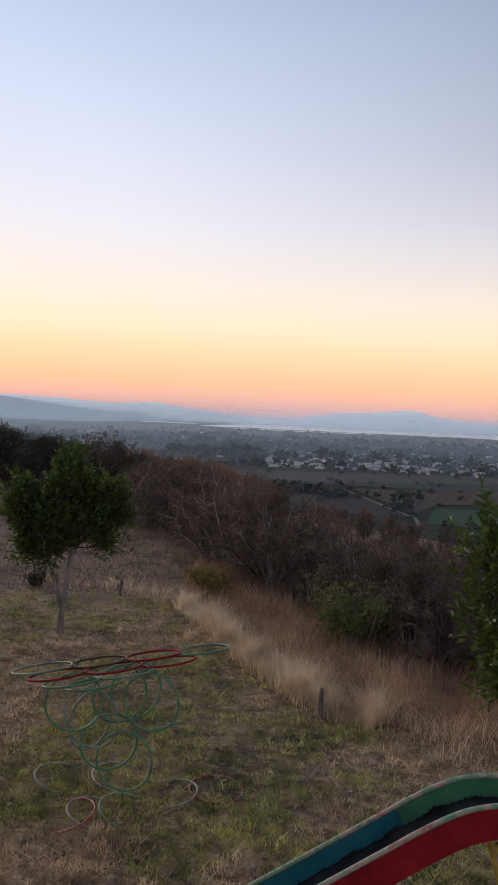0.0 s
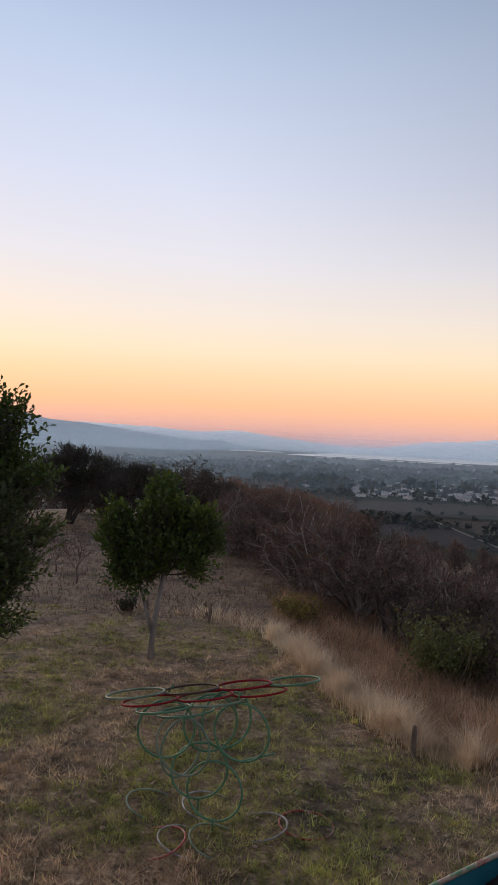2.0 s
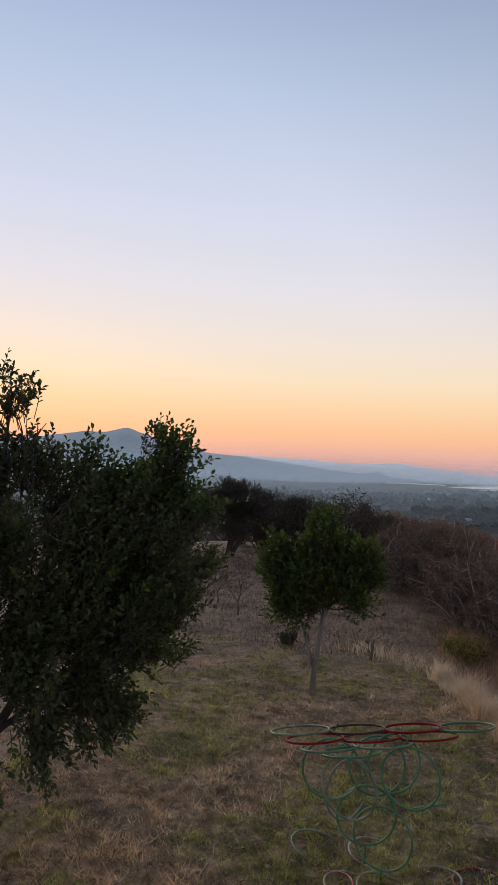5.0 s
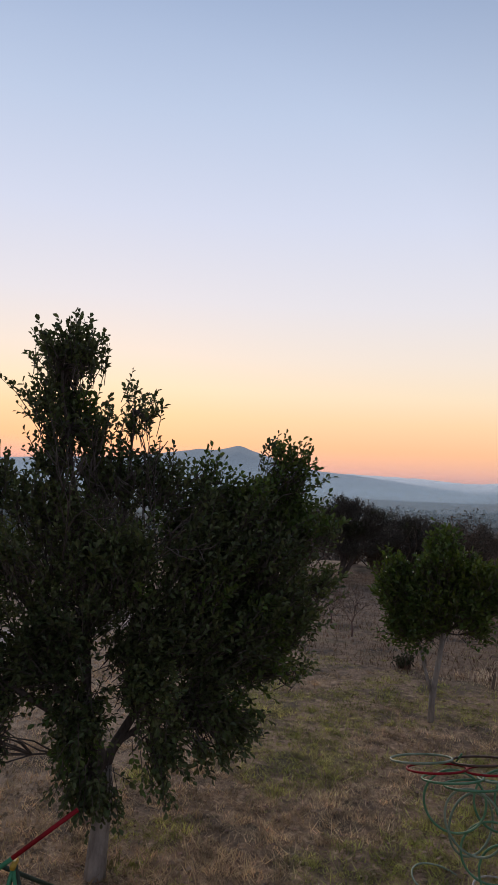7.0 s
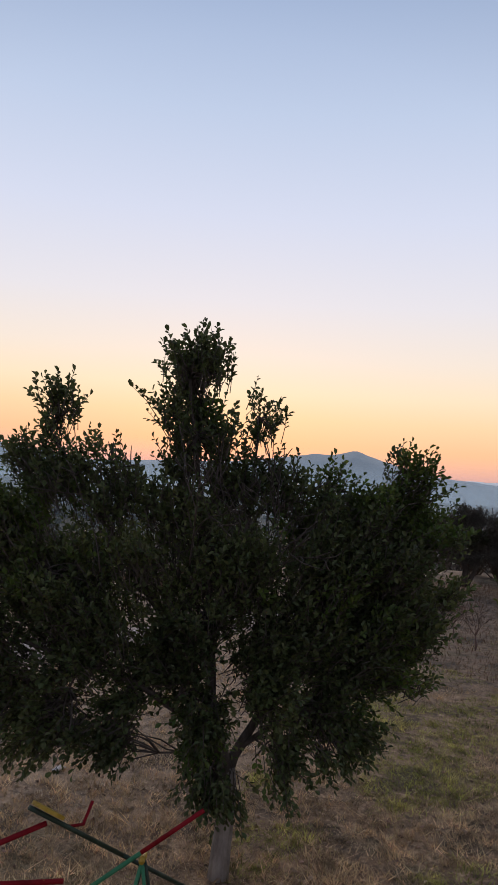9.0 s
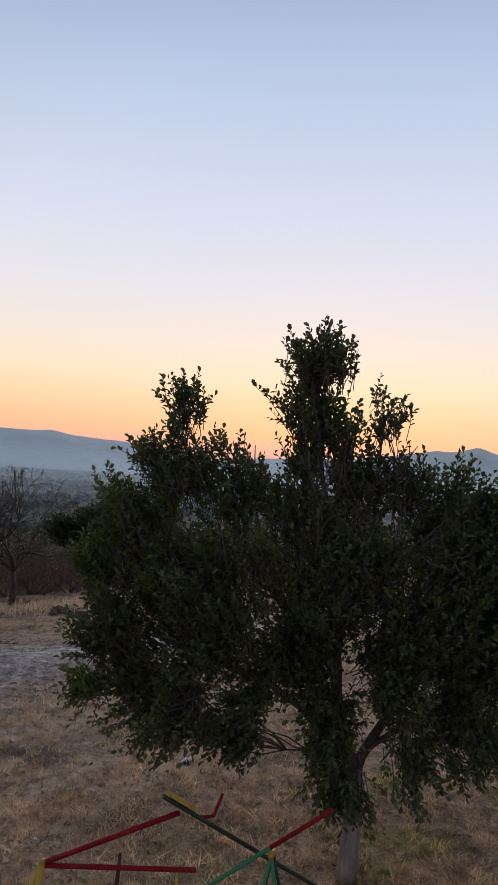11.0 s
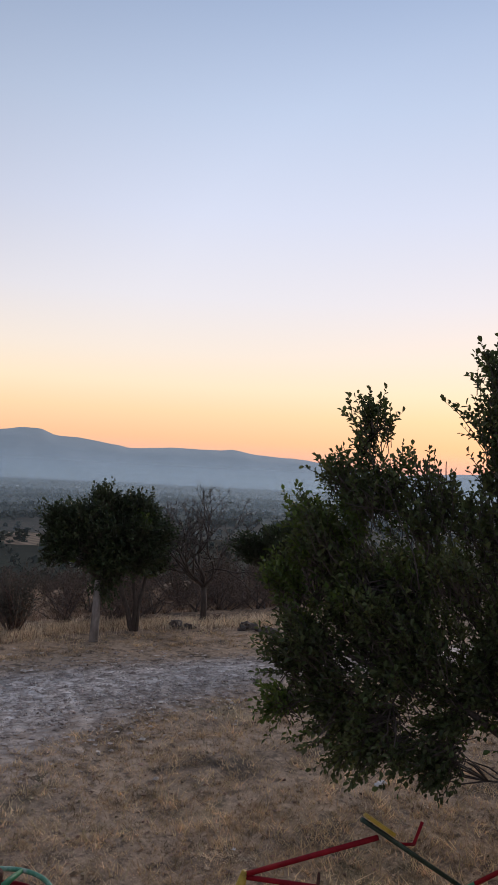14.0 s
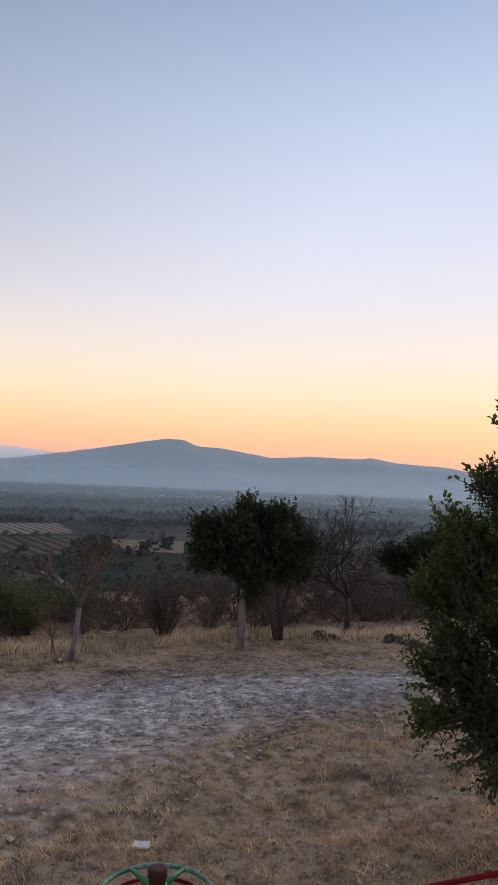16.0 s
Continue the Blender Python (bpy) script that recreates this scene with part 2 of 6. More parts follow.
M_PLASTER = material("pale_house_wall", [(0.6, 0.56, 0.52), (0.75, 0.72, 0.7), (0.86, 0.85, 0.83)], 0.2, 0.9, bump=0.1, bump_scale=2, per="object", spread=0.3)
M_ROOF = material("house_roof", [(0.3, 0.25, 0.23), (0.6, 0.57, 0.56)], 0.3, 0.85, bump=0.1, bump_scale=2, per="object", spread=0.35)
M_GLASS = material("dark_window_glass", [(0.02, 0.025, 0.03), (0.04, 0.045, 0.05)], 1, 0.15, bump=0)
M_FAR_TREE = material("far_foliage", [(0.04, 0.052, 0.042), (0.06, 0.072, 0.054), (0.085, 0.092, 0.066)], 0.02, 0.9, bump=0, per="island", spread=0.35)
M_TRACK = material("pale_gravel_track", [(0.14, 0.105, 0.088), (0.5, 0.425, 0.38), (0.78, 0.715, 0.67), (0.86, 0.82, 0.79)], 11.0, 0.95, bump=1.0, bump_scale=45, detail=15, stretch=(1, 0.5, 1), clump=(3.0, 0.55, 1.4))

for m in (M_RED, M_BLUE, M_GREEN):
    m.node_tree.nodes["Principled BSDF"].inputs["Specular IOR Level"].default_value = 0.2


def track_mix():
    """Gravel thins out into soil where the attribute 'cover' falls."""
    n, l = M_TRACK.node_tree.nodes, M_TRACK.node_tree.links
    bs = n["Principled BSDF"]
    old = bs.inputs["Base Color"].links[0].from_socket
    tc = n.new("ShaderNodeTexCoord")
    at = n.new("ShaderNodeAttribute")
    at.attribute_name = "cover"
    soil = n.new("ShaderNodeTexNoise")
    soil.inputs["Scale"].default_value, soil.inputs["Detail"].default_value = 5.0, 10.0
    ra = n.new("ShaderNodeValToRGB")
    ra.color_ramp.elements[0].color, ra.color_ramp.elements[1].color = (0.15, 0.108, 0.08, 1), (0.7, 0.55, 0.43, 1)
    ra.color_ramp.elements[0].position, ra.color_ramp.elements[1].position = 0.35, 0.68
    no = n.new("ShaderNodeTexNoise")
    no.inputs["Scale"].default_value, no.inputs["Detail"].default_value, no.inputs["Roughness"].default_value = 2.6, 14.0, 0.82
    l.new(tc.outputs["Object"], soil.inputs["Vector"])
    l.new(tc.outputs["Object"], no.inputs["Vector"])
    l.new(soil.outputs["Fac"], ra.inputs[0])
    ad = n.new("ShaderNodeMath")
    ad.operation = "ADD"
    l.new(at.outputs["Fac"], ad.inputs[0])
    l.new(no.outputs["Fac"], ad.inputs[1])
    mr = n.new("ShaderNodeMapRange")
    mr.inputs[1].default_value, mr.inputs[2].default_value = 0.86, 1.24
    l.new(ad.outputs[0], mr.inputs[0])
    mx = n.new("ShaderNodeMixRGB")
    l.new(mr.outputs[0], mx.inputs["Fac"])
    l.new(ra.outputs[0], mx.inputs["Color1"])
    l.new(old, mx.inputs["Color2"])
    l.new(mx.outputs[0], bs.inputs["Base Color"])


track_mix()
M_FARM_ROAD = material("farm_road_dirt", [(0.12, 0.1, 0.08), (0.2, 0.165, 0.135)], 0.05, 0.95, bump=0)


def field_material(name, a, b, wave, angle, rough=0.95):
    m = material(name, [a, tuple((p + q) / 2 for p, q in zip(a, b)), b], 0.02, rough, bump=0.2, bump_scale=0.3)
    n, l = m.node_tree.nodes, m.node_tree.links
    tc = n.new("ShaderNodeTexCoord")
    mp = n.new("ShaderNodeMapping")
    mp.inputs["Rotation"].default_value = (0, 0, radians(angle))
    wv = n.new("ShaderNodeTexWave")
    wv.inputs["Scale"].default_value, wv.inputs["Distortion"].default_value, wv.inputs["Detail"].default_value = wave, 1.2, 3.0
    l.new(tc.outputs["Object"], mp.inputs[0])
    l.new(mp.outputs[0], wv.inputs["Vector"])
    mx = n.new("ShaderNodeMixRGB")
    mx.inputs["Color1"].default_value, mx.inputs["Color2"].default_value = (*a, 1), (*b, 1)
    l.new(wv.outputs["Fac"], mx.inputs["Fac"])
    mm = n.new("ShaderNodeMixRGB")
    mm.inputs["Fac"].default_value = 0.8
    bs = n["Principled BSDF"]
    old = bs.inputs["Base Color"].links[0].from_socket
    l.new(old, mm.inputs["Color1"])
    l.new(mx.outputs[0], mm.inputs["Color2"])
    l.new(mm.outputs[0], bs.inputs["Base Color"])
    bs.inputs["Specular IOR Level"].default_value = 0.1
    return m


def ground_material():
    """Soil, straw and green patches near the lawn; dry scrub on the slopes; broad dull plots in the valley."""
    m = material("hill_ground", [(0.13, 0.08, 0.047), (0.26, 0.165, 0.1), (0.45, 0.3, 0.185)], 1.3, 0.95, bump=0.8, bump_scale=28, detail=12)
    n, l = m.node_tree.nodes, m.node_tree.links
    bs = n["Principled BSDF"]
    base = bs.inputs["Base Color"].links[0].from_socket
    tc = n.new("ShaderNodeTexCoord")

    def layer(under, colour, scale, lo, hi, detail=8.0, strength=1.0):
        no = n.new("ShaderNodeTexNoise")
        no.inputs["Scale"].default_value, no.inputs["Detail"].default_value, no.inputs["Roughness"].default_value = scale, detail, 0.7
        l.new(tc.outputs["Object"], no.inputs["Vector"])
        mr = n.new("ShaderNodeMapRange")
        mr.inputs[1].default_value, mr.inputs[2].default_value, mr.inputs[4].default_value = lo, hi, strength
        l.new(no.outputs["Fac"], mr.inputs[0])
        mx = n.new("ShaderNodeMixRGB")
        mx.inputs["Color2"].default_value = (*colour, 1)
        l.new(mr.outputs[0], mx.inputs["Fac"])
        l.new(under, mx.inputs["Color1"])
        return mx.outputs[0]

    base = layer(base, (0.7, 0.5, 0.32), 11.0, 0.5, 0.66, 14.0, 0.85)
    # dust carried off the track lies on the soil beside it
    dx = n.new("ShaderNodeSeparateXYZ")
    l.new(tc.outputs["Object"], dx.inputs[0])
    dm = n.new("ShaderNodeMapRange")
    for i, v in ((1, -4.0), (2, -8.0), (3, 0.0), (4, 0.62)):
        dm.inputs[i].default_value = v
    l.new(dx.outputs["X"], dm.inputs[0])
    brim = n.new("ShaderNodeMapRange")
    for i, v in ((1, -15.2), (2, -13.2)):
        brim.inputs[i].default_value = v
    l.new(dx.outputs["X"], brim.inputs[0])
    dmul = n.new("ShaderNodeMath")
    dmul.operation = "MULTIPLY"
    l.new(dm.outputs[0], dmul.inputs[0])
    l.new(brim.outputs[0], dmul.inputs[1])
    dust = n.new("ShaderNodeMixRGB")
    dust.inputs["Color2"].default_value = (0.62, 0.48, 0.36, 1)
    l.new(dmul.outputs[0], dust.inputs["Fac"])
    l.new(base, dust.inputs["Color1"])
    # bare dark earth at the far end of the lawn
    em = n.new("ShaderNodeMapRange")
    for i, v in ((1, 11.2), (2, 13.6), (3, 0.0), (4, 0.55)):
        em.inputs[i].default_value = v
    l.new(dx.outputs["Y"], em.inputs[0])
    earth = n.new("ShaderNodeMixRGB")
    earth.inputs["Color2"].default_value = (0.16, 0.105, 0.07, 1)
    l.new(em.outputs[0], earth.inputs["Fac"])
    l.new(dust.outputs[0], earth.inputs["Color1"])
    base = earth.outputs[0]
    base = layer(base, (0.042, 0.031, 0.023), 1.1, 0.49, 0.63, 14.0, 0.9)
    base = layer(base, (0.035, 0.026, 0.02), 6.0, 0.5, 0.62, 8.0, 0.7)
    base = layer(base, (0.15, 0.15, 0.05), 0.45, 0.55, 0.68, 10.0, 0.5)
    # valley: dull plots of brown and green
    vor = n.new("ShaderNodeTexVoronoi")
    vor.inputs["Scale"].default_value = 0.006
    vor.distance = "MANHATTAN"
    l.new(tc.outputs["Object"], vor.inputs["Vector"])
    ra = n.new("ShaderNodeValToRGB")
    sp = n.new("ShaderNodeSeparateColor")
    l.new(vor.outputs["Color"], sp.inputs[0])
    l.new(sp.outputs[0], ra.inputs[0])
    e = ra.color_ramp.elements
    plots = [(0.016, 0.018, 0.016), (0.026, 0.032, 0.022), (0.04, 0.034, 0.028), (0.02, 0.034, 0.022), (0.07, 0.058, 0.045)]
    while len(e) < len(plots):
        e.new(0.5)
    for i, c in enumerate(plots):
        e[i].position = i / len(plots)
    for i, c in enumerate(plots):
        e[i].color = (*c, 1)
    ra.color_ramp.interpolation = "CONSTANT"
    far = layer(ra.outputs[0], (0.014, 0.02, 0.015), 0.02, 0.42, 0.6, 10.0, 0.85)
    far = layer(far, (0.05, 0.043, 0.034), 0.09, 0.5, 0.62, 8.0, 0.3)
    far = layer(far, (0.012, 0.016, 0.012), 0.15, 0.5, 0.6, 8.0, 0.8)
    ge = n.new("ShaderNodeSeparateXYZ")
    l.new(tc.outputs["Object"], ge.inputs[0])
    mr = n.new("ShaderNodeMapRange")
    mr.inputs[1].default_value, mr.inputs[2].default_value = -25.0, -55.0
    l.new(ge.outputs["Z"], mr.inputs[0])
    mx = n.new("ShaderNodeMixRGB")
    l.new(mr.outputs[0], mx.inputs["Fac"])
    l.new(base, mx.inputs["Color1"])
    l.new(far, mx.inputs["Color2"])
    l.new(mx.outputs[0], bs.inputs["Base Color"])
    gl = n.new("ShaderNodeMapRange")
    gl.inputs[3].default_value, gl.inputs[4].default_value = 0.5, 0.05
    l.new(mr.outputs[0], gl.inputs[0])
    l.new(gl.outputs[0], bs.inputs["Specular IOR Level"])
    return m


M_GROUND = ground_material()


def mist_material(name, amount, low, high):
    """Thin mist: lets most light pass and scatters a share of it; thins out with height."""
    m = bpy.data.materials.new(name)
    m.use_nodes = True
    n, l = m.node_tree.nodes, m.node_tree.links
    n.remove(n["Principled BSDF"])
    tr = n.new("ShaderNodeBsdfTransparent")
    di = n.new("ShaderNodeBsdfDiffuse")
    tl = n.new("ShaderNodeBsdfTranslucent")
    for s in (di, tl):
        s.inputs[0].default_value = (0.58, 0.79, 1.0, 1)
    half = n.new("ShaderNodeMixShader")
    half.inputs[0].default_value = 0.75
    l.new(di.outputs[0], half.inputs[1])
    l.new(tl.outputs[0], half.inputs[2])
    mx = n.new("ShaderNodeMixShader")
    tc = n.new("ShaderNodeTexCoord")
    sp = n.new("ShaderNodeSeparateXYZ")
    l.new(tc.outputs["Object"], sp.inputs[0])
    mr = n.new("ShaderNodeMapRange")
    mr.interpolation_type = "SMOOTHERSTEP"
    for i, v in ((1, low), (2, high), (3, amount), (4, 0.0)):
        mr.inputs[i].default_value = v
    l.new(sp.outputs["Z"], mr.inputs[0])
    l.new(mr.outputs[0], mx.inputs[0])
    l.new(tr.outputs[0], mx.inputs[1])
    l.new(half.outputs[0], mx.inputs[2])
    l.new(mx.outputs[0], n["Material Output"].inputs[0])
    return m


# ---- builders ----
def mesh_np(name, verts, faces, mats, smooth=False, index=None):
    me = bpy.data.meshes.new(name)
    me.from_pydata(verts.tolist() if hasattr(verts, "tolist") else verts, [], faces.tolist() if hasattr(faces, "tolist") else faces)
    for m in mats if isinstance(mats, (list, tuple)) else [mats]:
        me.materials.append(m)
    if smooth:
        me.polygons.foreach_set("use_smooth", [True] * len(me.polygons))
    if index is not None:
        me.polygons.foreach_set("material_index", index)
    me.update()
    return me


def child(name, me, parent, label=""):
    ob = new(name, me)
    ob.parent = parent
    if label:
        tagged(ob, label)
    return ob


def empty(name, loc, label, category, group="", rz=0.0):
    ob = new(name)
    ob.matrix_basis = pose(*loc, 0, 0, rz)
    return tagged(ob, label, category, group)


def tube_arrays(points, radii, sides):
    pts = [Vector(p) for p in points]
    V, F = [], []
    for i, p in enumerate(pts):
        d = (pts[min(i + 1, len(pts) - 1)] - pts[max(i - 1, 0)]).normalized()
        a = d.orthogonal().normalized()
        b = d.cross(a)
        ref = Vector((0.31, 0.87, 0.38))
        a = (ref - d * ref.dot(d)).normalized()
        b = d.cross(a)
        for k in range(sides):
            an = 2 * math.pi * k / sides
            V.append(p + (a * math.cos(an) + b * math.sin(an)) * radii[i])
    for i in range(len(pts) - 1):
        for k in range(sides):
            k2 = (k + 1) % sides
            F.append((i * sides + k, i * sides + k2, (i + 1) * sides + k2, (i + 1) * sides + k))
    F.append(tuple(range(sides - 1, -1, -1)))
    F.append(tuple((len(pts) - 1) * sides + k for k in range(sides)))
    return V, F


class Bag:
    """Collects vertices and faces of one mesh."""

    def __init__(self):
        self.v, self.f = [], []

    def add(self, V, F):
        o = len(self.v)
        self.v += [tuple(p) for p in V]
        self.f += [tuple(i + o for i in f) for f in F]

    def tube(self, points, radii, sides=8):
        if not hasattr(radii, "__len__"):
            radii = [radii] * len(points)
        self.add(*tube_arrays(points, radii, sides))
        return self

    def box(self, lo, hi, bevel=0.0):
        (a, b, c), (d, e, f) = lo, hi
        g = bevel
        bm = bmesh.new()
        bmesh.ops.create_cube(bm, size=1)
        for v in bm.verts:
            v.co = Vector(((a + d) / 2 + v.co.x * (d - a), (b + e) / 2 + v.co.y * (e - b), (c + f) / 2 + v.co.z * (f - c)))
        if g:
            bmesh.ops.bevel(bm, geom=bm.edges[:], offset=g, segments=2, affect="EDGES")
        bm.verts.index_update()
        self.add([v.co for v in bm.verts], [[v.index for v in q.verts] for q in bm.faces])
        bm.free()
        return self

    def torus(self, centre, R, r, turn, seg=40, sides=8, wobble=0.0, rng=None):
        ph = rng.uniform(0, 6.28) if rng else 0
        pts = []
        for i in range(seg):
            a = 2 * math.pi * i / seg
            rr = R * (1 + wobble * math.sin(2 * a + ph))
            pts.append((a, rr))
        V, F = [], []
        for a, rr in pts:
            for k in range(sides):
                b = 2 * math.pi * k / sides
                p = Vector(((rr + r * math.cos(b)) * math.cos(a), (rr + r * math.cos(b)) * math.sin(a), r * math.sin(b)))
                V.append(turn @ p + Vector(centre))
        for i in range(seg):
            j = (i + 1) % seg
            for k in range(sides):
                k2 = (k + 1) % sides
                F.append((i * sides + k, j * sides + k, j * sides + k2, i * sides + k2))
        self.add(V, F)
        return self

    def mesh(self, name, mat, smooth=True):
        return mesh_np(name, self.v, self.f, mat, smooth)


def leaves_arrays(rng, pos, length, width, droop=0.15, out=None):
    """Folded leaves of two halves each at the given places, turned at random round the outward direction."""
    n = len(pos)
    d = rng.normal(size=(n, 3))
    if out is not None:
        d = d * 0.75 + out
    d[:, 2] -= droop * 0.6
    d /= np.linalg.norm(d, axis=1)[:, None] + 1e-9
    s = np.cross(d, rng.normal(size=(n, 3)))
    s /= np.linalg.norm(s, axis=1)[:, None] + 1e-9
    u = np.cross(s, d)
    L = (length * rng.uniform(0.65, 1.25, n))[:, None]
    W = (width * rng.uniform(0.75, 1.2, n))[:, None]
    f = u * W * 0.2
    V = np.stack([pos, pos + d * L * 0.3 + s * W * 0.42 + f, pos + d * L * 0.68 + s * W * 0.5 + f, pos + d * L - u * L * 0.1,
                  pos + d * L * 0.68 - s * W * 0.5 + f, pos + d * L * 0.3 - s * W * 0.42 + f], 1).reshape(-1, 3)
    i = np.arange(n)[:, None] * 6
    F = np.concatenate([i + np.array([[0, 1, 2, 3]]), i + np.array([[0, 3, 4, 5]])], 1).reshape(-1, 4)
    return V, F


def curve_pts(a, b, rng, bend=0.12, n=5, sag=0.0):
    a, b = np.array(a, float), np.array(b, float)
    L = np.linalg.norm(b - a)
    side = rng.normal(size=3) * bend * L
    out = []
    for i in range(n + 1):
        t = i / n
        p = a + (b - a) * t + side * math.sin(math.pi * t) + np.array([0, 0, sag * L * math.sin(math.pi * t)])
        out.append(tuple(p))
    return out


def sprays(rng, start, way, length, leaf):
    """Leafy shoots: a bent twig each, with leaves set alternately along it. Returns twig arrays, leaf arrays."""
    n = len(start)
    m = max(6, int(length / (leaf * 0.42)))
    side = np.cross(way, rng.normal(size=(n, 3)))
    side /= np.linalg.norm(side, axis=1)[:, None] + 1e-9
    up = np.cross(side, way)
    L = length * rng.uniform(0.6, 1.25, n)
    t = np.linspace(0.18, 1.0, m)[None, :]
    bend = rng.uniform(-0.15, 0.25, n)[:, None]
    c = start[:, None] + way[:, None] * (L[:, None] * t)[..., None] + up[:, None] * (bend * L[:, None] * t ** 2)[..., None]
    ang = (np.arange(m) * 2.4)[None, :] + rng.uniform(0, 6.28, n)[:, None]
    radial = side[:, None] * np.cos(ang)[..., None] + up[:, None] * np.sin(ang)[..., None]
    open_ = np.where(t > 0.93, 0.25, 0.85)[..., None]
    d = way[:, None] * 0.75 + radial * open_ + rng.normal(size=(n, m, 3)) * 0.22
    d = d.reshape(-1, 3)
    d /= np.linalg.norm(d, axis=1)[:, None]
    c = c.reshape(-1, 3)
    k = rng.uniform(size=len(c)) < 0.9
    c, d = c[k], d[k]
    s = np.cross(d, rng.normal(size=d.shape) * 0.5 + np.array([0, 0, 1.0]))
    s /= np.linalg.norm(s, axis=1)[:, None] + 1e-9
    u = np.cross(s, d)
    Ll = (leaf * rng.uniform(0.7, 1.25, len(c)))[:, None]
    W = Ll * 0.6
    f = u * W * 0.2
    V = np.stack([c, c + d * Ll * 0.3 + s * W * 0.4 + f, c + d * Ll * 0.68 + s * W * 0.5 + f, c + d * Ll - u * Ll * 0.1,
                  c + d * Ll * 0.68 - s * W * 0.5 + f, c + d * Ll * 0.3 - s * W * 0.4 + f], 1).reshape(-1, 3)
    q = np.arange(len(c))[:, None] * 6
    F = np.concatenate([q + np.array([[0, 1, 2, 3]]), q + np.array([[0, 3, 4, 5]])], 1).reshape(-1, 4)
    # twigs, three-sided
    tt = np.array([-0.25, 0.4, 1.0])
    r = np.array([0.0045, 0.0035, 0.0015])
    P = start[:, None] + way[:, None] * (L[:, None] * tt)[..., None] + up[:, None] * (bend * L[:, None] * np.sign(tt) * tt ** 2)[..., None]
    ring = []
    for a in (0, 2.094, 4.189):
        ring.append(P + (side[:, None] * math.cos(a) + up[:, None] * math.sin(a)) * r[None, :, None])
    TV = np.stack(ring, 2).reshape(-1, 3)
    b = np.arange(n)[:, None] * 9
    quads = np.array([[x * 3 + y, x * 3 + (y + 1) % 3, x * 3 + 3 + (y + 1) % 3, x * 3 + 3 + y] for x in (0, 1) for y in range(3)]).reshape(1, -1)
    TF = (b + quads).reshape(-1, 4)
    return TV, TF, V, F


